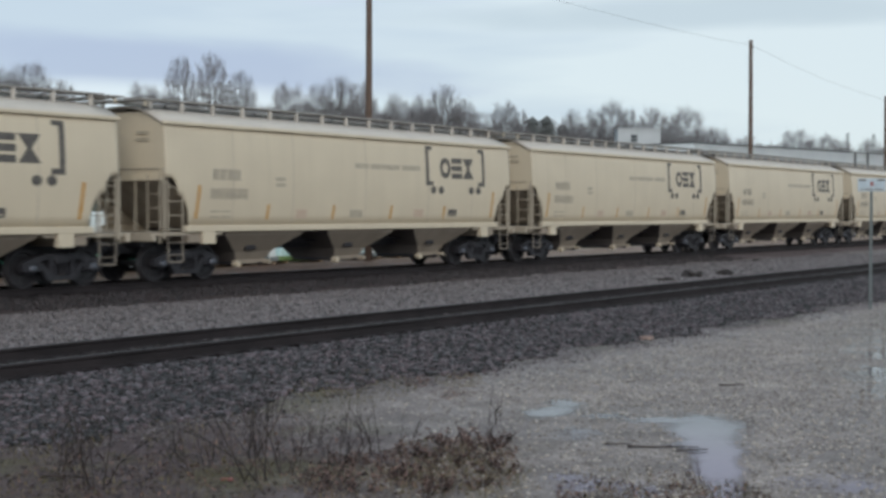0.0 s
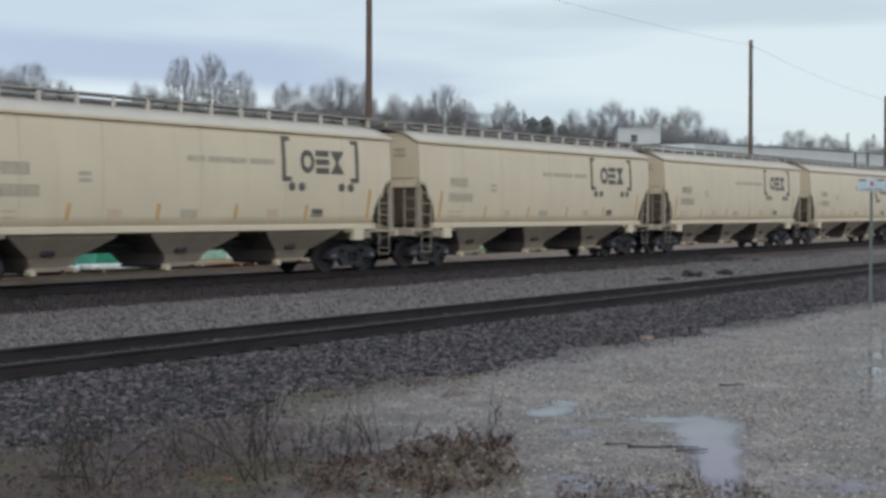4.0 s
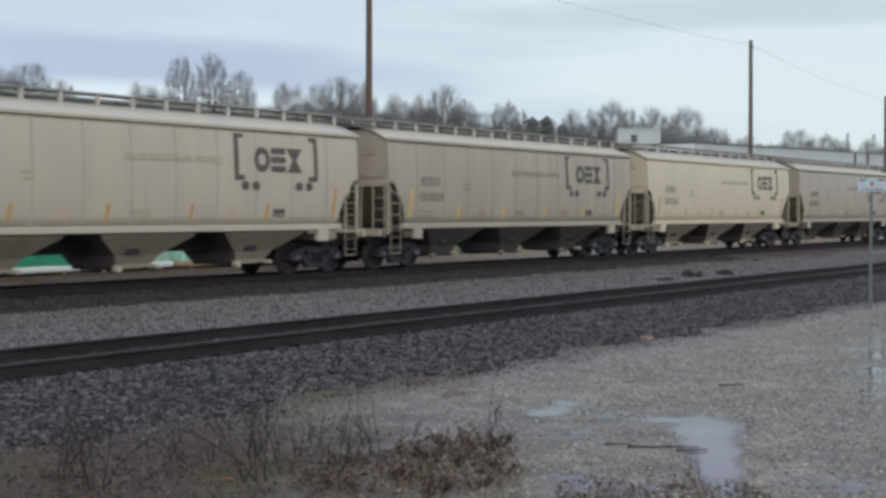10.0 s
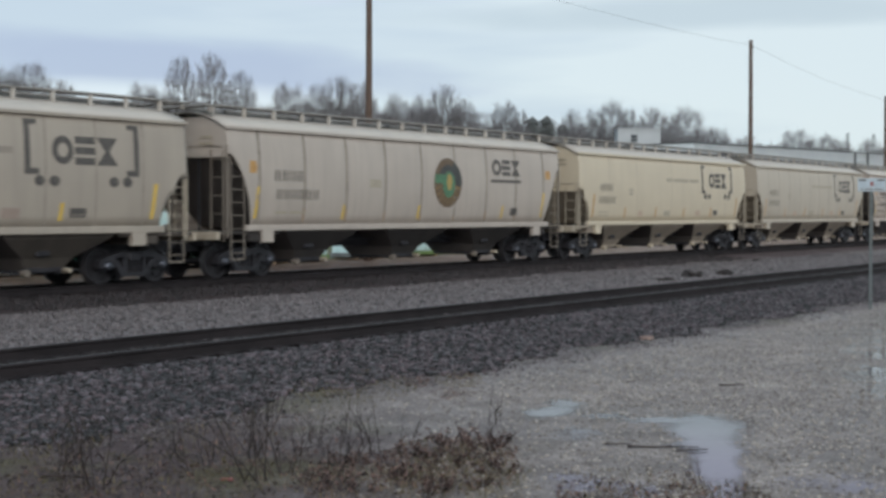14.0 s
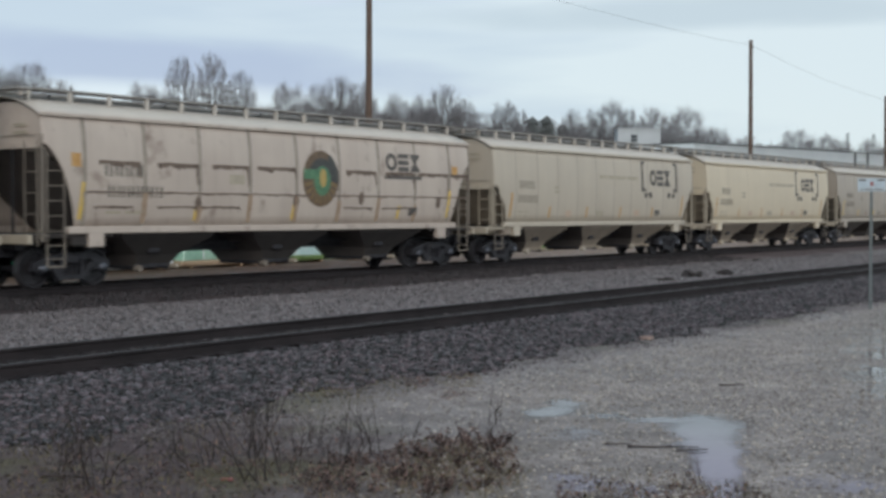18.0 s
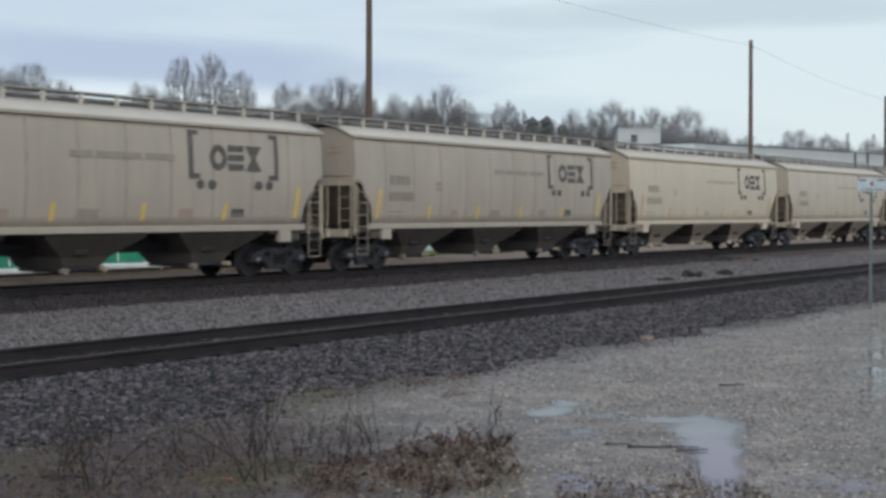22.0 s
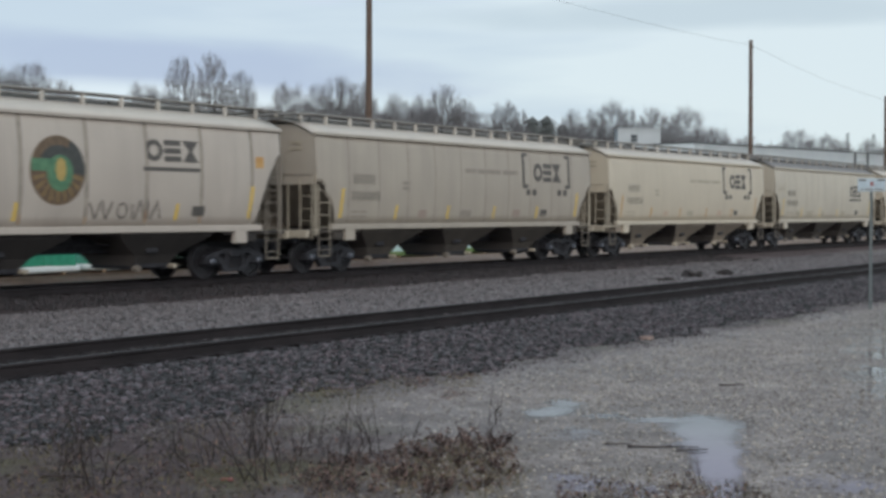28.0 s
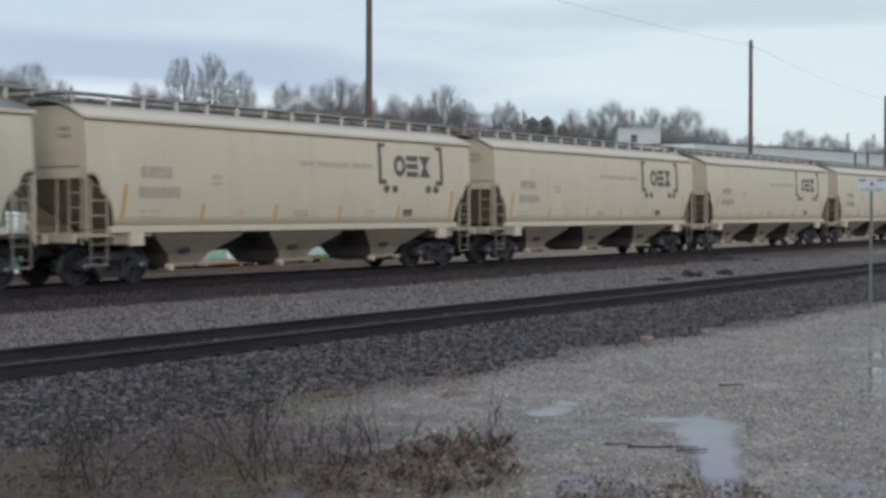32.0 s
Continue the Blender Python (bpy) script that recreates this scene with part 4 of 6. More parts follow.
# meshes shared by every truck
def shared(name, bm, material, smooth=False):
    me = bpy.data.meshes.new(name)
    bm.to_mesh(me)
    bm.free()
    me.materials.append(material)
    if smooth:
        for p in me.polygons:
            p.use_smooth = True
    return me


def wheelset_mesh():
    bms = [add_rod(bmesh.new(), (0, -1.05, 0), (0, 1.05, 0), 0.08, 10)]
    for s in (-1, 1):
        prof = [(0.10, 0.62), (0.13, 0.64), (0.14, 0.68), (0.36, 0.70), (0.40, 0.66), (0.485, 0.66), (0.485, 0.695), (WHEEL_R, 0.705), (WHEEL_R - 0.004, 0.80), (0.39, 0.80), (0.36, 0.745), (0.15, 0.74), (0.14, 0.82), (0.09, 0.83)]
        bms.append(lathe([(r, s * o) for r, o in prof], 28))
    for k in range(4):
        a = k * math.pi / 2
        bms.append(add_rod(bmesh.new(), (0.25 * math.cos(a), -0.77, 0.25 * math.sin(a)), (0.25 * math.cos(a), -0.735, 0.25 * math.sin(a)), 0.035, 6))
    me = shared("wheelset", merge(bms), TREAD)
    me.materials.append(CHROME)
    for p in me.polygons:
        if abs(p.normal.y) < 0.3 and math.hypot(p.center.x, p.center.z) > 0.43:
            p.material_index = 1
    return me


def side_frame_mesh():
    bm = bmesh.new()
    add_prism(bm, [(-1.12, 0.40), (-1.12, 0.60), (-0.95, 0.68), (-0.45, 0.80), (0.45, 0.80), (0.95, 0.68), (1.12, 0.60), (1.12, 0.40), (1.0, 0.40), (0.96, 0.54), (0.50, 0.66), (-0.50, 0.66), (-0.96, 0.54), (-1.0, 0.40)], -0.09, 0.09)
    add_prism(bm, [(-0.66, 0.56), (-0.42, 0.18), (0.42, 0.18), (0.66, 0.56), (0.54, 0.60), (0.32, 0.30), (-0.32, 0.30), (-0.54, 0.60)], -0.085, 0.085)
    add_box(bm, -0.36, -0.27, -0.08, 0.08, 0.29, 0.67)
    add_box(bm, 0.27, 0.36, -0.08, 0.08, 0.29, 0.67)
    add_box(bm, -0.78, -0.62, -0.085, 0.085, 0.40, 0.62)
    add_box(bm, 0.62, 0.78, -0.085, 0.085, 0.40, 0.62)
    return shared("side_frame", bm, GRIME)


def spring_mesh():
    prof = []
    for k in range(6):
        prof += [(0.05, 0.31 + 0.042 * k), (0.068, 0.325 + 0.042 * k), (0.05, 0.34 + 0.042 * k)]
    return shared("spring", lathe(prof, 8, "Z"), GRIME)


M_WHEELSET, M_FRAME, M_SPRING = wheelset_mesh(), side_frame_mesh(), spring_mesh()
M_BOLSTER = shared("bolster", box(-0.2, 0.2, -1.12, 1.12, 0.56, 0.78, 0.03), GRIME)
M_CAP = shared("bearing_cap", lathe([(0.03, -0.10), (0.10, -0.09), (0.115, -0.05), (0.125, 0.03), (0.125, 0.12)], 12), CAP_STEEL, True)
M_BEAM = shared("brake_beam", add_rod(box(-0.05, 0.05, -0.7, 0.7, 0.33, 0.42, 0.01), (0, -0.7, 0.4), (0, 0.7, 0.4), 0.06, 6), GRIME)


def truck(parent, x):
    t = part("truck", box(-0.26, 0.26, -0.3, 0.3, 0.74, 0.86, 0.02), GRIME, parent, "black cast-steel two-axle truck", at=pose(x, 0, 0))
    for s in (-1, 1):
        part("side_frame", M_FRAME, GRIME, t, at=pose(0, s * 1.0, 0))
        for a in (-0.16, 0.0, 0.16):
            part("spring", M_SPRING, GRIME, t, at=pose(a, s * 1.0, 0))
        for a in (-0.89, 0.89):
            part("bearing_cap", M_CAP, CAP_STEEL, t, at=pose(a, s * 1.07, WHEEL_R, 0, 0, 0 if s < 0 else 180))
    part("bolster", M_BOLSTER, GRIME, t)
    for a in (-0.35, 0.35):
        part("brake_beam", M_BEAM, GRIME, t, at=pose(a, 0, 0))
    for a in (-0.89, 0.89):
        part("wheelset", M_WHEELSET, TREAD, t, at=pose(a, 0, WHEEL_R))


def hopper_bay(cx, top_half, paint):
    """One discharge bay: steep cream sides and sloping ends coloured dark as in shade, down to a narrow outlet."""
    bm = bmesh.new()
    rings = []
    for hx, hy, z in ((top_half, 1.53, 1.40), (top_half * 0.90, 1.42, 1.15), (0.74, 1.0, 0.70), (0.54, 0.84, 0.42)):
        rings.append([bm.verts.new(p) for p in ((cx - hx, -hy, z), (cx + hx, -hy, z), (cx + hx, hy, z), (cx - hx, hy, z))])
    for a, c in zip(rings, rings[1:]):
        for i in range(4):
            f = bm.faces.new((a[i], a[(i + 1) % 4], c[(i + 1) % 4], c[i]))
            # end faces take the second material, with shade painted in
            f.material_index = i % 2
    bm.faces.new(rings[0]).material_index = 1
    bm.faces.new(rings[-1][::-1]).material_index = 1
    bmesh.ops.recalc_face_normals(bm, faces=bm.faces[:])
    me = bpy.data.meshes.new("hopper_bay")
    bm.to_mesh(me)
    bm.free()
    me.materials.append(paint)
    me.materials.append(SLOPE_SHADE)
    return me


def end_parts(w, t, left):
    """The sheets, cage and platform of one end."""
    L = w.length
    fx = (lambda x: x) if left else (lambda x: L - x)

    def bx(x0, x1, *r, bevel=0.0):
        a, c = sorted((fx(x0), fx(x1)))
        return box(a, c, *r, bevel=bevel)

    zt = 2.62 if w.cut == "round" else 3.28
    rows = []
    for k in range(9):
        z = zt + (EAVE + 0.30 - zt) * k / 8
        hw = half_width(min(z, EAVE), w.bow) - 0.012 if z < EAVE else 1.545 * max(0.05, 1 - (z - EAVE) / 0.38) ** 0.45
        rows.append([(fx(0.76 + 0.02 * math.cos(i / 8 * math.pi * 2)), hw * (-1 + i / 4), z) for i in range(9)])
    part("end_sheet", sheet(rows, (0.012 if left else -0.012, 0, 0)), w.paint, t)
    # shade below the end sheet is part of this plate's colour
    rows = [[(fx(0.78 + 2.1 * k / 6), 1.5 * (-1 + i / 4), zt - (zt - 1.35) * k / 6) for i in range(9)] for k in range(7)]
    part("slope_sheet", sheet(rows, (0, 0, 0.012)), SHADOWED if w.cut == "round" else SLOPE_SHADE, t, "grimy sloping end sheet coloured as in shade")
    if left:
        for k, (y0, y1) in enumerate(((-1.05, -0.62), (-1.08, -0.58))):
            part("end_data_line", box(0.728, 0.736, y0, y1, 3.72 - 0.17 * k, 3.80 - 0.17 * k), INK_FAINT, t)
        part("end_seam", box(0.726, 0.738, -1.4, 1.4, zt + 0.22, zt + 0.245), SEAM_DARK, t)
    part("crosswalk", bx(0.28, 0.74, -1.30, 1.30, 4.54, 4.585), DECK, t, "grey steel grating crosswalk")
    for y in (-1.2, 1.2):
        part("crosswalk_bracket", bx(0.45, 0.52, y - 0.02, y + 0.02, 4.40, 4.54), w.paint, t)
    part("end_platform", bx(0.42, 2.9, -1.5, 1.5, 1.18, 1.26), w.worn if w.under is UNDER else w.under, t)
    part("end_sill", bx(0.36, 0.48, -1.58, 1.58, 1.04, 1.26, bevel=0.015), WORN, t)
    part("draft_sill", bx(0.30, 3.0, -0.33, 0.33, 0.72, 1.17), GRIME, t)
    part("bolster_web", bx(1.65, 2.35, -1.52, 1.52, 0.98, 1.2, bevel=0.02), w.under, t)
    part("jacking_pad", bx(2.1, 2.55, -1.60, -1.44, 0.95, SILL, bevel=0.01), w.paint, t)
    part("jacking_pad", bx(2.1, 2.55, 1.44, 1.60, 0.95, SILL, bevel=0.01), w.paint, t)
    for y in (-0.55, 0.55):
        part("end_post", bx(0.73, 0.77, y - 0.018, y + 0.018, 1.26, zt), w.worn if w.cut == "round" else GRIME, t)
    bm = bx(0.70, 0.78, -1.5, 1.5, zt - 0.06, zt + 0.04)
    part("end_beam", bm, w.paint, t)
    for s in (-1, 1):
        part("corner_post", bx(0.72, 0.78, s * 1.575 - 0.02, s * 1.575 + 0.02, 1.1, zt + 0.25), w.worn, t)
        part("side_ladder", ladder(w, fx(0.86), fx(1.36), s * 1.60, 1.16, zt - 0.05, 4 if w.cut == "round" else 6), w.worn, t)
        part("stirrup", ladder(w, fx(0.86), fx(1.36), s * 1.60, 0.54, 1.15, 2), WORN_DARK, t, "dark boarding step")
        part("end_ladder", end_ladder(fx(0.66), s * 1.52, s * 1.08, 1.0, zt + 0.12, 5), w.worn, t)
        part("sill_step", bx(0.86, 1.36, s * 1.60 - 0.02, s * 1.60 + 0.02, 0.50, 0.54), WORN_DARK, t)
    bm = bmesh.new()
    add_box(bm, min(fx(0.0), fx(0.35)), max(fx(0.0), fx(0.35)), -0.12, 0.12, 0.78, 0.98, 0.03)
    add_box(bm, min(fx(-0.02), fx(0.16)), max(fx(-0.02), fx(0.16)), -0.2, 0.2, 0.74, 1.02, 0.05)
    part("coupler", bm, GRIME, t)
    part("air_hose", add_rod(bmesh.new(), (fx(0.35), -0.42, 0.8), (fx(0.06), -0.3, 0.42), 0.028, 6), GRIME, t)
    if left:
        part("brake_reservoir", add_rod(bmesh.new(), (0.62, -0.95, 1.02), (0.62, -0.4, 1.02), 0.14, 14), GRIME, t)
    else:
        part("brake_wheel", lathe([(0.22, -0.012), (0.26, -0.012), (0.27, 0), (0.26, 0.012), (0.22, 0.012)], 18), GRIME, t, at=pose(fx(0.62), 0.5, 2.3, 0, 0, 90))


def build_wagon(w, label, name="covered_hopper_wagon"):
    L = w.length
    t = thing(name, label, "railway wagon", None, "wagons of the train")
    part("side_sheet", side_sheet(w, -1), w.paint, t, smooth=True)
    part("side_sheet", side_sheet(w, 1), w.paint, t, smooth=True)
    part("roof", roof_sheet(w), w.roof, t, "weathered rounded roof", smooth=True)
    for s in (-1, 1):
        o = half_width(EAVE, w.bow)
        bm = bmesh.new()
        y0, y1 = sorted((s * (o - 0.03), s * (o + 0.085)))
        part("eave_rail", add_box(bm, 0.7, L - 0.7, y0, y1, EAVE - 0.045, EAVE + 0.045, 0.012), w.paint, t)
        y0, y1 = sorted((s * 1.45, s * 1.605))
        part("side_sill", box(1.5, L - 1.5, y0, y1, 1.26, SILL, 0.02), w.paint, t)
    end_parts(w, t, True)
    end_parts(w, t, False)
    pitch = (L - 5.0) / 3
    for k in range(3):
        cx = L / 2 + (k - 1) * pitch
        hb = part("hopper_bay", hopper_bay(cx, 1.70, w.under), UNDER, t, "grimy sloping discharge bay with ends coloured as in shade")
        part("outlet_gate", box(cx - 0.56, cx + 0.56, -0.80, 0.80, 0.33, 0.42, 0.02), GRIME, hb)
        part("outlet_flange", box(cx - 0.66, cx + 0.62, -0.90, -0.82, 0.36, 0.47, 0.015), UNDER if w.under is UNDER else GRIME, hb, "worn steel outlet flange")
        part("gate_cap", add_rod(bmesh.new(), (cx - 0.60, -1.02, 0.36), (cx - 0.60, -0.84, 0.36), 0.085, 10), w.paint if w.under is UNDER else WORN_DARK, hb, "worn round gate cap")
        part("vibrator_bracket", box(cx - 0.45, cx - 0.05, -1.16, -0.98, 0.74, 0.90, 0.03), GRIME, hb)
        part("crank_socket", add_rod(bmesh.new(), (cx + 0.55, -1.12, 0.40), (cx + 0.55, -0.8, 0.40), 0.06, 8), WORN, hb)
        part("gate_crank", add_rod(bmesh.new(), (cx + 0.3, -1.05, 0.36), (cx + 0.3, 0.6, 0.36), 0.035, 6), GRIME, hb)
    for k in range(2):
        x = L / 2 + (k - 0.5) * pitch
        bm = bmesh.new()
        add_prism(bm, [(x - pitch / 2 + 1.62, 1.30), (x, 1.62), (x + pitch / 2 - 1.62, 1.30), (x + pitch / 2 - 1.62, 1.34), (x, 1.70), (x - pitch / 2 + 1.62, 1.34)], -1.5, 1.5)
        part("cross_ridge", bm, SLOPE_SHADE, t, "ridge sheet between two bays coloured as in shade")
    part("centre_sill", box(2.9, L - 2.9, -0.24, 0.24, 0.74, 1.16, 0.02), GRIME, t)
    part("brake_pipe", add_rod(bmesh.new(), (2.4, -0.62, 0.95), (L - 2.4, -0.62, 0.95), 0.03, 6), GRIME, t)
    # roof walk with its brackets, and the long hatch between
    part("hatch_trough", box(1.2, L - 1.2, -0.32, 0.32, 4.38, 4.50, 0.03), SHADE, t, "dark roof hatch trough")
    n = 15
    far = bmesh.new()
    bracket = shared("walk_bracket", box(-0.04, 0.04, -0.90, -0.83, 4.24, 4.60), ROOF)
    for k in range(n):
        x = 0.95 + (L - 1.9) * k / (n - 1)
        add_box(far, x - 0.035, x + 0.035, 0.83, 0.89, 4.24, 4.60)
        part("walk_bracket", bracket, w.paint, t, at=pose(x, 0, 0))
    part("far_brackets", far, w.paint, t)
    for s in (-1, 1):
        y0, y1 = sorted((s * 0.40, s * 0.92))
        part("roof_walk", box(0.55, L - 0.55, y0, y1, 4.60, 4.645), DECK, t, "grey steel grating walk")
    for k in range(5):
        x = 2.0 + (L - 4.0) * k / 4
        part("hatch_bar", box(x - 0.04, x + 0.04, -0.36, 0.36, 4.50, 4.56), DECK, t)
    truck(t, 2.02)
    truck(t, L - 2.02)
    for i, x in enumerate(w.ribs[1:-1]):
        part("weld_seam", decal(w, x - w.seam_half, x + w.seam_half, w.low(x) + 0.02, EAVE - 0.04, nz=10, lift=0.004), w.seam, t)
    w.dress(w, t)
    return t


def stripes(w, t, xs, tall, mat):
    for x in xs:
        part("reflector", decal(w, x - 0.055, x + 0.055, 1.56, 1.98, 0.05), mat, t)
    for x in tall:
        part("reflector", decal(w, x - 0.06, x + 0.06, 1.60, 2.46, 0.10), mat, t)


def common_dress(w, t):
    o = 0.75
    bar_line(w, t, "reporting_mark", "grey stencilled mark bar", o + 1.67, o + 2.75, 2.60, 2.89, 4, w.ink)
    bar_line(w, t, "wagon_number", "grey stencilled number bar", o + 1.60, o + 3.02, 2.11, 2.39, 6, w.ink)
    plain_bars(w, t, "data_line", o + 1.62, o + 2.35, 1.76, 1.81, [(0, .4), (.5, 1)], w.faint)
    plain_bars(w, t, "data_line", o + 1.62, o + 2.35, 1.62, 1.67, [(0, .45), (.55, 1)], w.faint)
    plain_bars(w, t, "capacity_line", o + 4.1, o + 4.5, 2.62, 2.72, [(0, 1)], w.faint)
    plain_bars(w, t, "capacity_line", o + 4.1, o + 4.5, 2.46, 2.56, [(0, 1)], w.faint)
    plain_bars(w, t, "slogan_line", o + 7.6, o + 10.9, 3.06, 3.21, [(0, .2), (.23, .66), (.70, 1)], w.faint, "faint slogan bar")
    bl, br = o + 11.2, o + 14.6
    part("emblem_bracket", merge([decal(w, bl, bl + 0.16, 2.62, 3.86, nz=10), decal(w, bl + 0.16, bl + 0.36, 3.74, 3.86, nz=2), decal(w, bl + 0.16, bl + 0.40, 2.62, 2.76, nz=2)]), INK, t, "black square bracket")
    part("emblem_bracket", merge([decal(w, br - 0.16, br, 2.62, 3.86, nz=10), decal(w, br - 0.36, br - 0.16, 3.74, 3.86, nz=2), decal(w, br - 0.40, br - 0.16, 2.62, 2.76, nz=2)]), INK, t, "black square bracket")
    emblem_block(w, t, o + 11.95, o + 13.92, 2.86, 3.52)
    for x in (11.62, 12.04, 13.80, 14.22):
        part("emblem_dot", ring_patch(w, o + x, 2.48, 0.15, 0.125, seg=14, mid=1), INK, t)
    part("inspection_panel", decal(w, o + 12.5, o + 12.98, 1.64, 1.86), INK, t, "black stencil panel")
    plain_bars(w, t, "inspection_line", o + 12.55, o + 12.93, 1.68, 1.72, [(0, .4), (.55, 1)], w.faint)
    stripes(w, t, [o + 3.82, o + 6.63, o + 9.4, o + 12.25], [o + 1.15, o + 15.1], w.stripe)
    part("small_placard", decal(w, o + 5.0, o + 5.45, 1.60, 1.84), w.rose, t, "faded red stencil patch")
    part("small_placard", decal(w, o + 10.6, o + 11.1, 1.62, 1.86), w.rose, t, "faded red stencil patch")
    part("small_placard", decal(w, o + 7.4, o + 8.0, 1.62, 1.84), w.faint, t)


def crease(w, x0, x1, z, thick, hook, rg):
    """A ragged horizontal crease that hooks down at its right-hand end."""
    bm = bmesh.new()
    ph = rg.uniform(0, 9)
    n, m = 16, 8
    path = [(x0 + (x1 - x0) * i / n, z + 0.03 * noise.noise((1.7 * i, ph, 0)), 0.0) for i in range(n)]
    path += [(x1 + 0.02 * noise.noise((i, ph, 3)), z - hook * i / m, i / m) for i in range(m + 1)]
    prev = None
    for k, (x, c, down) in enumerate(path):
        h = thick * (0.3 + 1.1 * abs(noise.noise((0.45 * k, ph, 4))) + 0.4 * abs(noise.noise((1.3 * k, ph, 6)))) * (1 - 0.75 * down)
        a, b = ((x, c - h), (x, c + 0.012)) if down == 0 else ((x - h, c - 0.3 * h), (x + 0.012, c))
        now = [bm.verts.new((q, -(w.out(q, u) + 0.008), u)) for q, u in (a, b)]
        if prev:
            bm.faces.new((prev[0], now[0], now[1], prev[1]))
        prev = now
    return bm


def emblem_disc(w, t, cx, cz):
    part("round_emblem", ring_patch(w, cx, cz, 0.80, 0.80, 0.0, 0.006, mid=5), EM_BROWN, t, "round brown, green and gold emblem")
    part("emblem_field", ring_patch(w, cx, cz, 0.79, 0.79, 0.35, 0.010, -8, 62, 16), EM_DARK, t)
    part("emblem_field", ring_patch(w, cx, cz, 0.58, 0.58, 0.35, 0.010, 62, 150, 12), EM_DARK, t)
    for k in range(9):
        part("emblem_ray", ring_patch(w, cx, cz, 0.74, 0.74, 0.55, 0.011, 192 + 18.5 * k, 199 + 18.5 * k, 3, 2), EM_BRONZE, t)
    part("emblem_field", decal(w, cx - 0.76, cx - 0.1, cz - 0.02, cz + 0.26, lift=0.012, nx=3), EM_GREEN, t)
    part("emblem_field", ring_patch(w, cx + 0.04, cz - 0.06, 0.37, 0.42, 0.0, 0.014, mid=3), EM_GREEN, t)
    part("emblem_field", ring_patch(w, cx + 0.06, cz + 0.02, 0.15, 0.27, 0.0, 0.018, mid=2), EM_GOLD, t)


def old_dress(extra):
    def dress(w, t):
        o = 0.75
        bar_line(w, t, "reporting_mark", "grey stencilled mark bar", o + 1.75, o + 3.05, 2.62, 2.92, 4, w.ink)
        bar_line(w, t, "wagon_number", "grey stencilled number bar", o + 1.85, o + 3.7, 2.12, 2.40, 6, w.ink)
        plain_bars(w, t, "data_line", o + 1.85, o + 3.2, 1.72, 1.80, [(0, .35), (.45, 1)], INK_FAINT)
        plain_bars(w, t, "capacity_line", o + 6.0, o + 6.6, 2.5, 2.75, [(0, 1)], INK_FAINT)
        emblem_disc(w, t, o + (9.75 if extra else 10.15), 2.72)
        e = -0.5 if "scrawl" in extra else -0.12
        emblem_block(w, t, o + 12.9 + e, o + 14.75 + e, 3.02, 3.56)
        part("emblem_bar", decal(w, o + 12.85 + e, o + 14.8 + e, 2.78, 2.88, nx=4), INK, t)
        part("inspection_panel", decal(w, o + 14.05, o + 14.5, 1.66, 1.92), INK, t)
        part("placard", decal(w, o + 0.78, o + 1.08, 2.82, 3.14), AMBER, t, "orange placard")
        part("placard", decal(w, w.length - o - 1.05, w.length - o - 0.75, 2.95, 3.25), AMBER, t, "orange placard")
        stripes(w, t, [w.ribs[3] - 0.12, w.ribs[5] - 0.12, o + 13.5], [o + 1.12, w.length - o - 1.2], YELLOW)
        rg = random.Random(6)
        if "rust" in extra:
            for a, c in zip(w.ribs[1:], w.ribs[2:]):
                part("rust_crease", crease(w, a + rg.uniform(0.05, 0.5), c - rg.uniform(0.02, 0.2), 2.98, 0.17, rg.uniform(0.2, 0.6), rg), RUST, t, "rusty dented crease")
                part("rust_crease", crease(w, a + 0.02, c - 0.06, 2.25, 0.05, 0.1, rg), RUST, t)
                if rg.random() < 0.7:
                    part("rust_crease", crease(w, a + rg.uniform(0, 0.6), c - rg.uniform(0, 0.5), 1.9, 0.06, 0.15, rg), RUST, t)
            for x in (4.9, 8.7, 11.6, 15.6):
                part("rust_scab", ring_patch(w, o + x, 1.95 + 0.3 * rg.random(), 0.13, 0.2, 0, 0.012, seg=9, mid=1), RUST, t)
            for x in w.ribs[2:-2]:
                part("rust_run", decal(w, x - 0.09, x + 0.07, 1.5, 1.5 + rg.uniform(0.3, 0.75), slant=0.05, nz=4, lift=0.010), RUST_RUN, t, "orange-brown rust run")
        else:
            for x in w.ribs[2:-2]:
                part("rust_run", decal(w, x - 0.05, x + 0.04, 1.5, 1.5 + rg.uniform(0.15, 0.4), slant=0.03, nz=3, lift=0.010), RUST_RUN, t, "orange-brown rust run")
        if "scrawl" in extra:
            part("spray_blob", ring_patch(w, o + 0.95, 2.55, 0.52, 0.72, 0.25, 0.012), EM_BROWN, t, "round spray-painted tag")
            part("spray_blob", ring_patch(w, o + 0.95, 2.5, 0.3, 0.4, 0.0, 0.016), EM_GREEN, t)
            x = o + 10.75
            for k, slant in enumerate((0.17, -0.12, 0.12, -0.17, 0, 0.03, -0.16, 0.16, 0.03, -0.14, 0.14)):
                if slant:
                    bm = decal(w, x, x + 0.055, 1.56 + rg.uniform(0, 0.06), 1.98 + rg.uniform(-0.04, 0.10), slant=-slant, nz=4, lift=0.009)
                    x += 0.17 if k != 3 else 0.28
                else:
                    bm = ring_patch(w, x + 0.16, 1.80, 0.17, 0.20, 0.74, 0.009, seg=16, mid=1)
                    x += 0.46
                part("spray_stroke", bm, SPRAY, t, "dark sprayed stroke")
    return dress


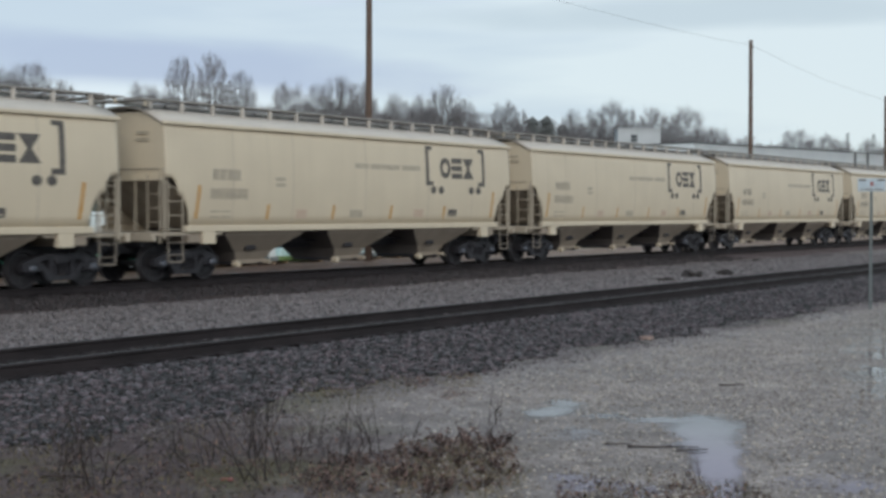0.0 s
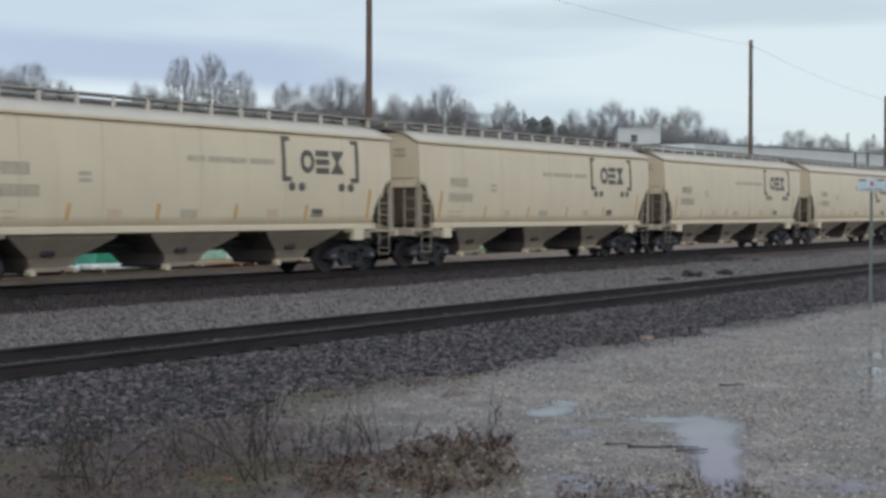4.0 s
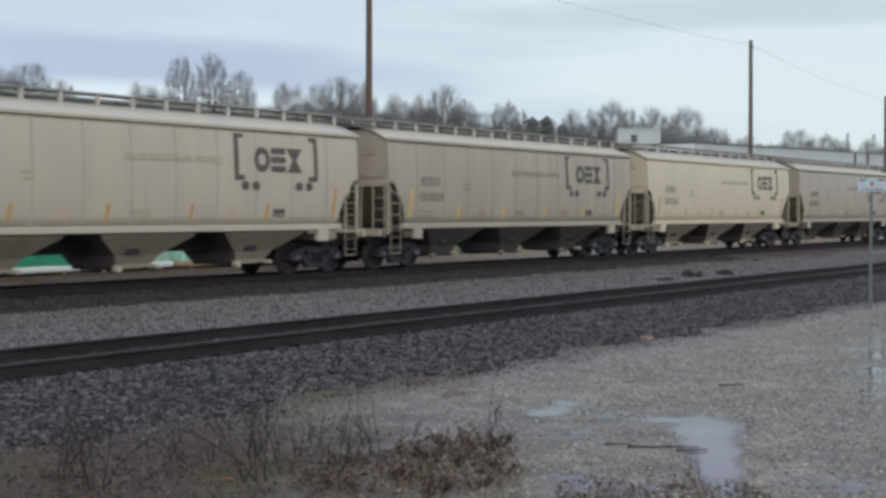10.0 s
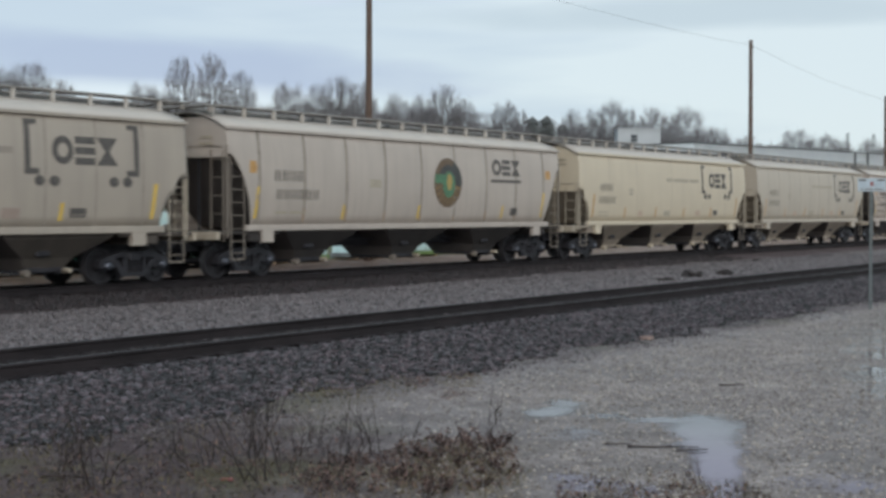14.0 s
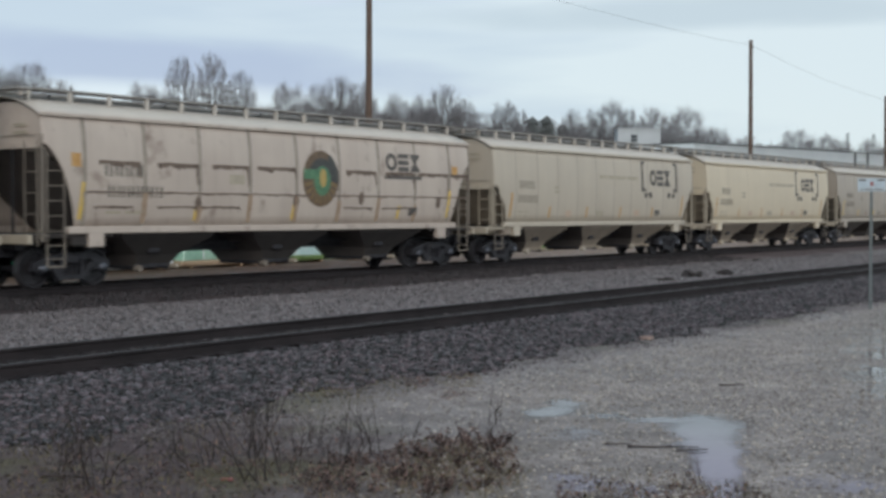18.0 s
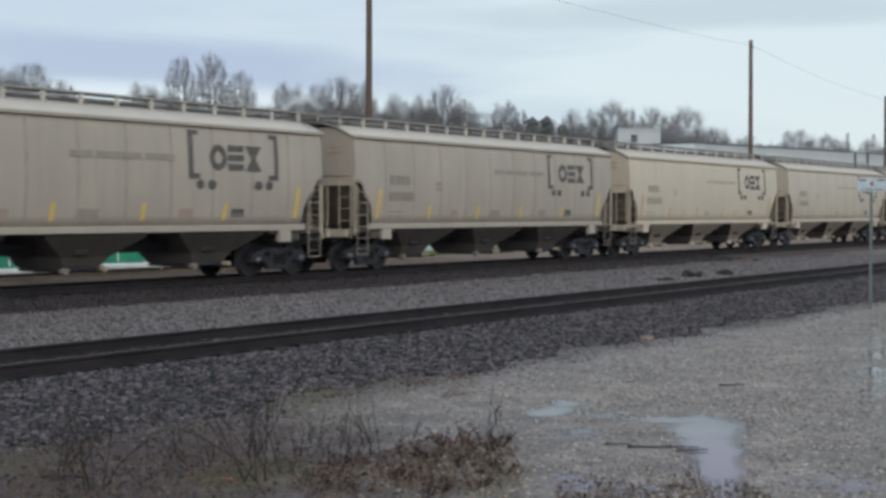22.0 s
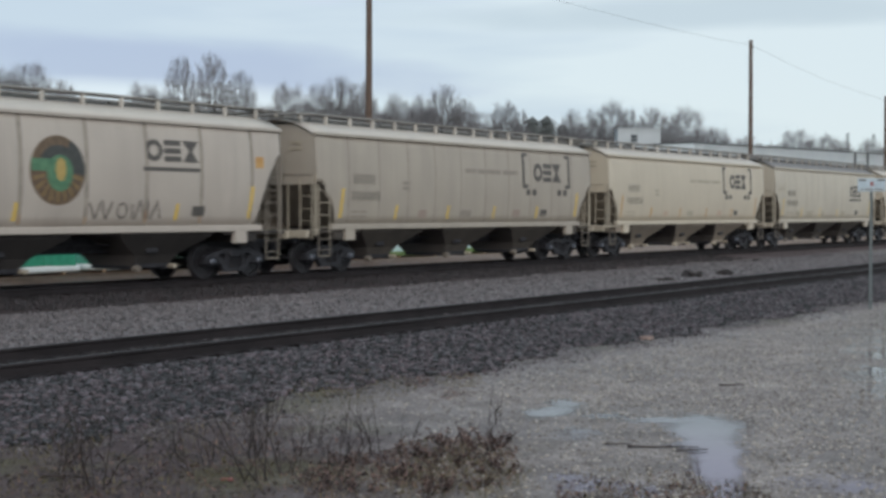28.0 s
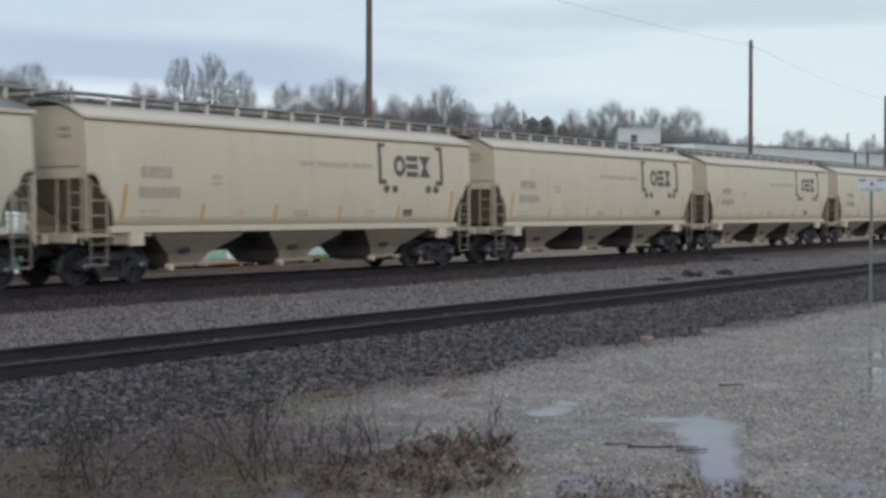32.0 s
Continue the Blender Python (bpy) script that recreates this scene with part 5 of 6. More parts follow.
def plain_dress(w, t):
    o = 0.75
    bar_line(w, t, "reporting_mark", "grey stencilled mark bar", o + 1.72, o + 2.85, 2.62, 2.90, 4, w.ink)
    bar_line(w, t, "wagon_number", "grey stencilled number bar", o + 1.65, o + 3.25, 2.12, 2.38, 6, w.ink)
    plain_bars(w, t, "data_line", o + 1.65, o + 2.6, 1.72, 1.80, [(0, .35), (.45, 1)], INK_FAINT)
    emblem_block(w, t, o + 11.5, o + 13.45, 2.64, 3.27)
    part("emblem_bar", decal(w, o + 11.45, o + 13.5, 2.42, 2.53, nx=4), INK, t)
    part("inspection_panel", decal(w, o + 12.55, o + 13.0, 1.64, 1.9), INK, t)
    for a, c in ((3.0, 3.6), (4.6, 5.6), (6.9, 7.3), (10.1, 10.7)):
        part("grime_patch", decal(w, o + a, o + c, 1.56, 1.84, nx=3), INK_FAINT, t, "smudged grime patch")
    for k in range(7):
        part("spray_stroke", decal(w, o + 0.35 + 0.14 * k, o + 0.42 + 0.14 * k, 2.75 + 0.05 * (k % 3), 2.95 + 0.04 * k, slant=0.2 * (-1) ** k, nz=3, lift=0.009), INK_FAINT, t, "rubbed-out spray stroke")
    stripes(w, t, [o + 3.82, o + 6.63, o + 9.4], [o + 1.15, o + 15.1], YELLOW)


COMMON_RIBS = [0.75 + 16.22 * k / 11 for k in range(12)]
OLD_RIBS = [0.75] + [0.75 + 1.2 + 1.88 * k for k in range(9)] + [LONG - 0.75]
SMOOTH = [0.75, 3.2, 5.6, 8.86, 12.1, 14.6, PITCH - 0.75]
KINDS = {
    "T": (Wagon(PITCH, TAN, SMOOTH, 0.004, "round", common_dress, ROOF, AMBER), "cream covered hopper wagon with black bracketed emblem"),
    "U": (Wagon(PITCH, TAN3, SMOOTH, 0.004, "round", common_dress, ROOF, AMBER), "darker cream covered hopper wagon with black bracketed emblem"),
    "R": (Wagon(PITCH, TAN2, COMMON_RIBS, 0.016, "round", common_dress, ROOF, AMBER), "dull cream covered hopper wagon with visible side seams"),
    "G": (Wagon(PITCH, GREY, COMMON_RIBS, 0.018, "round", common_dress, ROOF, YELLOW), "grimy grey-beige covered hopper wagon with yellow reflectors"),
    "Q": (Wagon(LONG, PALE, OLD_RIBS, 0.035, "slant", old_dress(""), ROOF, YELLOW), "older pale ribbed hopper wagon with round emblem"),
    "X": (Wagon(LONG, PALE_RUST, OLD_RIBS, 0.035, "slant", old_dress("rust"), ROOF, YELLOW), "older rust-scraped ribbed hopper wagon with round emblem"),
    "S": (Wagon(LONG, PALE, OLD_RIBS, 0.035, "slant", old_dress("scrawl"), ROOF, YELLOW), "older pale hopper wagon with sprayed scrawl and round emblem"),
    "P": (Wagon(PITCH, CREAM, COMMON_RIBS, 0.005, "round", plain_dress, ROOF_DARK, YELLOW), "cream hopper wagon with sooty roof and underlined emblem"),
}
# the train from its head end in view to its tail, the first wagon half out of view
CONSIST = "T" + "TTTTTTTT" + "RGTGQTRXRTGGURRSGUPUUUUU"
HEAD = 23.22 - PITCH     # coupler line of the first wagon at the start
# the train runs at 0.85 wagons a second, and gains a little towards the end
LAG = [(0, 0.0), (2, 0.008), (4, 0.014), (6, 0.018), (8, 0.020), (10, 0.022), (12, 0.025), (14, 0.027), (16, 0.027), (18, 0.021), (20, 0.010), (22, -0.006), (24, -0.027), (26, -0.048), (28, -0.074), (30, -0.107), (32, -0.143)]


def travelled(t):
    """Metres that the train has gone at t seconds."""
    return PITCH * (0.85 * t - float(np.interp(t, [a for a, _ in LAG], [c for _, c in LAG])))


TEMPLATE = {}
WAGONS = []
at_x = HEAD
for letter in CONSIST:
    if letter in TEMPLATE:
        wagon = copy_thing(TEMPLATE[letter], pose(at_x, FAR_Y, 0))
    else:
        wagon = TEMPLATE[letter] = build_wagon(*KINDS[letter])
        wagon.matrix_basis = pose(at_x, FAR_Y, 0)
    WAGONS.append((wagon, at_x))
    at_x += KINDS[letter][0].length
# some wagons were lettered a hand's width further forward
for k, by in {7: -0.12, 8: -0.25, 9: -0.27, 10: -0.32, 19: -0.30}.items():
    for ob in WAGONS[k][0].children:
        if ob.name.startswith(("emblem_", "slogan_line")):
            ob.location += Vector((by * (1.6 if ob.name.startswith("slogan") else 1.0), -0.012, 0))

# ---------------------------------------------------------------- loose stones
def stone_field(name, label, material, count, place, size, seed, kind="stuff"):
    """Many small angular stones in one mesh; place(rng, n) gives their x and y."""
    rg = np.random.default_rng(seed)
    xy = place(rg, count)
    n = len(xy)
    cube = np.array([(-1, -1, -1), (1, -1, -1), (1, 1, -1), (-1, 1, -1), (-1, -1, 1), (1, -1, 1), (1, 1, 1), (-1, 1, 1)], float)
    quads = np.array([(0, 3, 2, 1), (4, 5, 6, 7), (0, 1, 5, 4), (1, 2, 6, 5), (2, 3, 7, 6), (3, 0, 4, 7)])
    v = cube[None] * rg.uniform(0.45, 1.0, (n, 8, 3))
    s = rg.uniform(size[0], size[1], (n, 1, 1)) * rg.uniform(0.8, 1.25, (n, 1, 3))
    v = v * s * np.array([1.0, 1.0, 0.72])
    a, b = rg.uniform(0, 6.283, n), rg.uniform(-0.7, 0.7, n)
    ca, sa, cb, sb = np.cos(a), np.sin(a), np.cos(b), np.sin(b)
    y2, z2 = v[..., 1] * cb[:, None] - v[..., 2] * sb[:, None], v[..., 1] * sb[:, None] + v[..., 2] * cb[:, None]
    x2 = v[..., 0] * ca[:, None] - y2 * sa[:, None]
    y2 = v[..., 0] * sa[:, None] + y2 * ca[:, None]
    zg = np.array([ground_z(p[0], p[1]) for p in xy])
    w = np.stack([x2 + xy[:, :1], y2 + xy[:, 1:2], z2 + (zg + s[:, 0, 0] * 0.25)[:, None]], -1).reshape(-1, 3)
    f = (quads[None] + 8 * np.arange(n)[:, None, None]).reshape(-1)
    me = bpy.data.meshes.new(name)
    me.vertices.add(len(w))
    me.vertices.foreach_set("co", w.astype(np.float32).ravel())
    me.loops.add(len(f))
    me.loops.foreach_set("vertex_index", f.astype(np.int32))
    me.polygons.add(n * 6)
    me.polygons.foreach_set("loop_start", np.arange(0, n * 24, 4, dtype=np.int32))
    me.polygons.foreach_set("loop_total", np.full(n * 6, 4, dtype=np.int32))
    me.update(calc_edges=True)
    me.materials.append(material)
    return tagged(new(name, me), label, "gravel", kind=kind)


def strip(x0, x1, y0, y1, power=1.8):
    def place(rg, n):
        x = x0 + (x1 - x0) * rg.random(n) ** power
        y = rg.uniform(y0, y1, n)
        rag = 0.35 * np.sin(1.1 * x + 0.7) + 0.25 * np.sin(2.9 * x) + 0.25 * rg.random(n)
        keep = y > y0 + 0.45 + rag * 0.6
        return np.stack([x, y], -1)[keep]
    return place


stone_field("ballast_stones", "dark grey angular ballast stones on the track shoulder", STONE_D, 62000, strip(5, 60, 9.22, 12.56, 1.7), (0.012, 0.043), 1)
stone_field("ballast_stones", "dark oily ballast stones between the rails", STONE_B, 7000, strip(8, 60, 12.95, 14.25, 1.5), (0.018, 0.038), 2)
stone_field("gravel_stones", "pale grey gravel between the two tracks", STONE_L, 34000, strip(11, 70, 14.0, 23.1, 1.5), (0.014, 0.038), 3)
# pools by their lobes: depth, offset to the right, half length along the depth, half width, turn, fullness
PUDDLES = [[(13.1, 2.52, 0.7, 0.44, 4, 1.0), (12.1, 2.38, 0.8, 0.32, 6, 0.9), (11.2, 2.26, 0.8, 0.23, 8, 0.9), (10.2, 2.12, 0.8, 0.18, 8, 0.9), (13.5, 2.02, 0.22, 0.28, 0, 0.6)],
           [(14.45, 1.28, 0.55, 0.20, 8, 0.9), (13.95, 1.06, 0.42, 0.24, 8, 0.8), (13.75, 1.6, 0.22, 0.30, 0, 0.4)],
           [(20.5, 6.95, 5.5, 1.1, 17, 0.42), (17.0, 5.7, 3.0, 0.5, 18, 0.30)],
           [(10.4, 1.0, 0.5, 0.24, 5, 0.5), (10.15, 1.35, 0.3, 0.3, 0, 0.4)],
           [(10.2, 3.0, 0.45, 0.45, 5, 0.5)],
           [(12.6, 1.18, 0.35, 0.25, 0, 0.35)]]


def spot(depth, across):
    """A place on the lot by its depth along the line of sight and its offset to the right."""
    c, s = AIM[0] / math.hypot(AIM[0], AIM[1]), AIM[1] / math.hypot(AIM[0], AIM[1])
    return depth * c + across * s, depth * s - across * c


def pool_depth(lobes, depth, across):
    """How full a pool is at a place: 1 in the middle of a lobe, 0 outside."""
    best = 0.0 * depth
    for d0, a0, half_d, half_a, turn, full in lobes:
        u, v = depth - d0, across - a0 - math.tan(radians(turn)) * (depth - d0)
        best = best + full * np.clip(1.3 - np.sqrt((u / half_d) ** 2 + (v / half_a) ** 2), 0.0, 1.0)
    return np.clip(best, 0.0, 1.0)


def lot_place(rg, n):
    """Over the lot, sparser on the soil at its edge, and clear of the puddles."""
    p = strip(5.5, 34, 1.0, 9.9, 1.7)(rg, n)
    n = len(p)
    keep = p[:, 1] < 8.7 + 0.9 * rg.random(n) ** 2
    keep &= np.hypot(0.68 * (p[:, 0] - 6.0), 1.14 * (p[:, 1] - 8.6)) > rg.uniform(2.8, 5.4, n)
    c, q = AIM[0] / math.hypot(AIM[0], AIM[1]), AIM[1] / math.hypot(AIM[0], AIM[1])
    depth, across = p[:, 0] * c + p[:, 1] * q, p[:, 0] * q - p[:, 1] * c
    for lobes in PUDDLES:
        keep &= pool_depth(lobes, depth, across) < rg.uniform(0.25, 0.6, n)
    return p[keep]


stone_field("gravel_stones", "small pale pebbles of the wet gravel lot", STONE_P, 56000, lot_place, (0.005, 0.016), 4)
stone_field("gravel_stones", "mixed small stones along the ballast's foot", STONE_L, 5000, strip(7, 45, 8.9, 10.0, 1.6), (0.006, 0.017), 8)
stone_field("ballast_stones", "stray dark ballast stones on the lot's edge", STONE_D, 2000, strip(6, 42, 8.6, 10.1, 1.4), (0.008, 0.020), 9)
stone_field("ballast_stones", "dark brown ballast stones beside the train", STONE_T, 11000, strip(16, 58, 22.9, 25.6, 1.5), (0.02, 0.045), 5)


def soil_place(rg, n):
    """Scattered over the soil at the lot's edge."""
    r, a = 4.2 * np.sqrt(rg.random(n)), rg.uniform(0, 6.283, n)
    p = np.stack([7.2 + r * np.cos(a), 7.4 + r * np.sin(a)], -1)
    return p[(p[:, 1] < 10.0) & (np.hypot(0.68 * (p[:, 0] - 6.0), 1.14 * (p[:, 1] - 8.6)) < rg.uniform(1.6, 3.2, n))]


stone_field("soil_stones", "small grey stones strewn over the soil", STONE_D, 3200, soil_place, (0.005, 0.013), 6)
stone_field("soil_stones", "dark brown stones strewn over the soil", STONE_B, 2200, soil_place, (0.006, 0.017), 7)


# ---------------------------------------------------------------- puddles
def puddle(lobes, lift=0.006):
    """A sheet of water over its lobes, cut where it runs dry; its depth thins it out at the rim."""
    d = np.linspace(min(q[0] - 1.4 * q[2] for q in lobes), max(q[0] + 1.4 * q[2] for q in lobes), 60)
    a = np.linspace(min(q[1] - 1.4 * q[3] - 0.3 * q[2] for q in lobes), max(q[1] + 1.4 * q[3] + 0.3 * q[2] for q in lobes), 40)
    full = pool_depth(lobes, *np.meshgrid(d, a, indexing="ij"))
    z = float(np.mean([ground_z(*spot(q[0], q[1])) for q in lobes])) + lift
    verts = [(*spot(u, v), z) for u in d for v in a]
    faces = [(40 * i + j, 40 * i + 40 + j, 40 * i + 41 + j, 40 * i + 1 + j) for i in range(59) for j in range(39) if full[i:i + 2, j:j + 2].max() > 0]
    me = mesh_of("puddle", verts, faces, WATER)
    at = me.attributes.new("depth", "FLOAT", "POINT")
    at.data.foreach_set("value", full.ravel())
    tagged(new("puddle", me), "shallow rain puddle mirroring the sky on gravel", "puddle", "puddles on the lot", "structure")


for row in PUDDLES:
    puddle(row)


# ---------------------------------------------------------------- dry weeds, grass and litter
def weed_mesh(seed, stems, height, spread, leaves):
    rg = random.Random(seed)
    v, f, lv, lf = [], [], [], []

    def seg(p, q, r0, r1):
        d = (q - p).normalized()
        u = d.orthogonal().normalized()
        w = d.cross(u)
        i = len(v)
        for c, r in ((p, r0), (q, r1)):
            for k in range(3):
                v.append(tuple(c + (u * math.cos(2.094 * k) + w * math.sin(2.094 * k)) * r))
        for k in range(3):
            f.append((i + k, i + (k + 1) % 3, i + 3 + (k + 1) % 3, i + 3 + k))

    def leaf(p, size):
        a = Vector((rg.gauss(0, 1), rg.gauss(0, 1), rg.gauss(0, 0.7))).normalized()
        c = a.orthogonal().normalized() * size * 0.4
        i = len(lv)
        lv.extend([tuple(p), tuple(p + a * size * 0.5 + c), tuple(p + a * size), tuple(p + a * size * 0.5 - c)])
        lf.append((i, i + 1, i + 2, i + 3))

    def grow(p, d, length, r, depth):
        q = p
        for s in range(3):
            d = (d + Vector((rg.gauss(0, 0.13), rg.gauss(0, 0.13), rg.gauss(0, 0.06)))).normalized()
            nq = q + d * length / 3
            seg(q, nq, r, r * 0.8)
            r *= 0.8
            if depth < 2:
                for _ in range(2):
                    if rg.random() < 0.55:
                        side = Vector((rg.gauss(0, 1), rg.gauss(0, 1), rg.uniform(0, 0.8))).normalized()
                        grow(nq, (d * 0.7 + side * 0.6).normalized(), length * rg.uniform(0.3, 0.55), r * 0.7, depth + 1)
            for _ in range(leaves):
                if rg.random() < 0.38:
                    leaf(nq, rg.uniform(0.015, 0.035))
            q = nq

    for k in range(stems):
        a = rg.uniform(0, 6.283)
        lean = rg.uniform(0.05, spread)
        base = Vector((rg.gauss(0, 0.10), rg.gauss(0, 0.10), -0.02))
        grow(base, Vector((lean * math.cos(a), lean * math.sin(a), 1)).normalized(), height * rg.uniform(0.5, 1.0), 0.0065, 0)
    return mesh_of("stalk_tuft", v, f, STEM), (mesh_of("dead_foliage", lv, lf, DEADLEAF) if lf else None)


WEEDS = {"bare": [weed_mesh(s, 7, 0.85, 0.6, 0) for s in (1, 2)], "leafy": [weed_mesh(s, 12, 0.17, 2.0, 1) for s in (3, 4)], "thin": [weed_mesh(s, 4, 0.5, 0.35, 0) for s in (5, 6)]}


def weed(style, depth, across, scale, turn):
    x, y = spot(depth, across)
    t = thing("dry_weed", {"bare": "leafless dark brown weed with fanning stems", "leafy": "low reddish-brown dead weed clump on gravel", "thin": "few thin dry weed stalks"}[style], "weed", None, "dry weeds at the lot's edge")
    t.matrix_basis = Matrix.Translation((x, y, ground_z(x, y))) @ Matrix.Rotation(turn, 4, "Z") @ Matrix.Scale(scale * (1.12 if style == "leafy" else 1.0), 4)
    stems, leaves = WEEDS[style][int(turn * 7) % 2]
    part("stalk_tuft", stems, STEM, t)["kind"] = "stuff"
    if leaves:
        part("dead_foliage", leaves, DEADLEAF, t)["kind"] = "stuff"


for row in (("bare", 10.4, -1.42, 1.05, 0.3), ("bare", 10.7, -1.25, 0.8, 1.7), ("bare", 10.1, -2.65, 0.95, 2.6), ("bare", 10.6, -2.95, 0.7, 4.1), ("bare", 11.0, -0.85, 0.75, 5.0), ("bare", 11.4, -1.6, 0.75, 3.3), ("bare", 11.2, -2.2, 0.6, 0.9),
            ("thin", 11.9, -0.62, 0.9, 0.2), ("thin", 11.5, -0.75, 0.8, 1.0), ("thin", 13.2, 0.46, 0.75, 2.2), ("thin", 12.2, -0.3, 0.6, 3.7), ("thin", 11.0, -1.9, 0.9, 4.4), ("thin", 10.5, 1.95, 0.5, 5.2), ("thin", 12.0, -1.1, 0.9, 0.7),
            ("leafy", 12.0, 0.12, 0.9, 0.4), ("leafy", 11.8, 0.38, 0.8, 1.3), ("leafy", 11.5, -0.15, 0.8, 2.1), ("leafy", 11.0, 0.05, 0.75, 3.0), ("leafy", 10.8, 0.42, 0.7, 3.9), ("leafy", 10.5, -0.4, 0.85, 4.6), ("leafy", 10.3, -0.95, 0.8, 5.5),
            ("leafy", 11.1, -0.75, 0.7, 0.8), ("leafy", 10.2, 0.25, 0.6, 1.9), ("leafy", 12.3, 0.5, 0.7, 2.7), ("leafy", 10.0, -0.1, 0.8, 4.0), ("leafy", 9.95, -0.75, 0.9, 5.8)):
    weed(*row)


def blades(name, label, category, material, spots, seed, length, flat):
    """Grass blades or fallen leaves in one mesh, round the given spots (depth, across, radius, count)."""
    rg = random.Random(seed)
    v, f = [], []
    for depth, across, radius, count in spots:
        for _ in range(count):
            r, a = radius * math.sqrt(rg.random()), rg.uniform(0, 6.283)
            x, y = spot(depth + 2.2 * r * math.sin(a), across + r * math.cos(a))
            p = Vector((x, y, ground_z(x, y) + 0.002))
            h = rg.uniform(0.4, 1.0) * length
            b = rg.uniform(0, 6.283)
            side = Vector((math.cos(b), math.sin(b), 0))
            up = Vector((rg.gauss(0, 0.5), rg.gauss(0, 0.5), rg.uniform(0.04, 0.2) if flat else 1.0)).normalized()
            w = h * (0.33 if flat else 0.05)
            i = len(v)
            v += [tuple(p - side * w), tuple(p + side * w), tuple(p + up * h * 0.6 + side * w * 0.7), tuple(p + up * h + side * 0.2 * h), tuple(p + up * h * 0.6 - side * w * 0.5)]
            f.append((i, i + 1, i + 2, i + 3, i + 4))
    return tagged(new(name, mesh_of(name, v, f, material)), label, category, kind="stuff")


blades("grass", "sparse yellow-green winter grass at the lot's edge", "grass", GRASS, [(12.0, -3.5, 0.5, 900), (15.5, -1.45, 0.3, 500), (11.5, -2.6, 0.9, 600), (10.3, -1.7, 0.5, 500), (10.2, -0.6, 0.4, 350), (14.5, -1.2, 0.5, 350), (10.3, 0.1, 0.5, 1100), (10.9, 0.2, 0.5, 700), (15.9, -0.9, 0.6, 900), (16.6, 0.2, 0.3, 400), (9.85, 1.5, 0.5, 500), (11.6, -0.1, 0.35, 200), (12.5, -2.0, 0.6, 300), (10.0, -2.9, 0.5, 500), (9.8, 2.2, 0.3, 300)], 3, 0.06, False)
blades("leaf_litter", "brown dead leaves and stalks lying on soil", "litter", DEADLEAF, [(11.2, 0.05, 0.6, 1700), (10.5, -0.5, 0.6, 1400), (10.4, -1.8, 0.9, 900), (11.8, 0.3, 0.35, 700), (12.0, -1.6, 0.9, 600), (9.9, 1.9, 0.45, 500), (9.72, 1.2, 0.4, 900), (9.7, 2.0, 0.4, 800), (15.5, 0.1, 0.25, 200), (10.2, -2.8, 0.7, 900), (17.2, 0.2, 0.25, 260), (16.4, -0.3, 0.2, 200)], 4, 0.05, True)


blades("straw", "bleached dry straw among the dead weeds", "grass", STRAW, [(11.3, 0.35, 0.3, 260), (10.6, -0.1, 0.35, 300), (10.3, -0.8, 0.4, 260), (10.1, 0.45, 0.3, 200), (10.2, -1.2, 0.5, 130), (10.0, -2.3, 0.6, 220), (10.2, -3.1, 0.4, 150), (10.0, -0.4, 0.4, 220)], 8, 0.05, False)


# ---------------------------------------------------------------- small things lying about
def scrap(depth, across, size, seed, material=DEBRIS, name="scrap_heap", label="small dark heap of rusty scrap on gravel", cat="debris"):
    rg = random.Random(seed)
    x, y = spot(depth, across)
    bm = bmesh.new()
    for k in range(5):
        c = Vector((rg.gauss(0, 0.35), rg.gauss(0, 0.3), 0.12)) * size
        m = Matrix.Translation(c) @ Euler((rg.uniform(-0.5, 0.5), rg.uniform(-0.5, 0.5), rg.uniform(0, 3))).to_matrix().to_4x4() @ Matrix.Diagonal((size * rg.uniform(0.2, 0.5), size * rg.uniform(0.15, 0.3), size * rg.uniform(0.1, 0.22), 1))
        r = bmesh.ops.create_icosphere(bm, subdivisions=2, radius=1.0, matrix=m)
        for v in r["verts"]:
            v.co += 0.12 * size * noise.noise_vector(v.co * 6 / size)
    ob = part(name, bm, material, None, at=pose(x, y, ground_z(x, y)))
    tagged(ob, label, cat, "scrap between the tracks")


scrap(43.4, 8.15, 0.6, 1)
scrap(41.5, 6.8, 0.3, 2)
scrap(45.2, 9.4, 0.5, 3)
scrap(59.0, 13.5, 0.28, 4)


def stick(depth, across, length, turn, r):
    x, y = spot(depth, across)
    bm = bmesh.new()
    rg = random.Random(int(depth * 10))
    p = Vector((-length / 2, 0, r))
    for k in range(5):
        q = p + Vector((length / 5, rg.gauss(0, 0.02), 0))
        add_rod(bm, p, q, r * (1 - 0.12 * k), 6, r * (1 - 0.12 * (k + 1)))
        p = q
    add_rod(bm, (0, 0, r), (0.12 * length, 0.15 * length, r), r * 0.5, 5)
    ob = part("fallen_stick", bm, STEM, None, at=pose(x, y, ground_z(x, y) + 0.012, 0, 0, turn))
    tagged(ob, "dark wet stick lying on gravel", "stick", "sticks on the lot")


scrap(10.42, -1.66, 0.06, 6, REDBIT, "plastic_scrap", "small faded red plastic scrap lying on soil", "litter")
stick(10.5, -2.9, 0.45, -60, 0.012)
stick(11.85, 1.92, 0.62, -58, 0.012)
stick(11.7, 2.15, 0.3, -40, 0.01)
stick(16.1, 3.42, 0.3, -55, 0.012)
stick(12.0, 1.55, 0.25, -62, 0.008)
bx_, by_ = spot(21.9, 3.28)
ob = part("broken_brick", box(-0.1, 0.1, -0.05, 0.05, 0, 0.06, 0.008), BRICK, None, at=pose(bx_, by_, ground_z(bx_, by_) - 0.005, 0, 0, -40))
tagged(ob, "pale red broken brick at the ballast's foot", "brick")

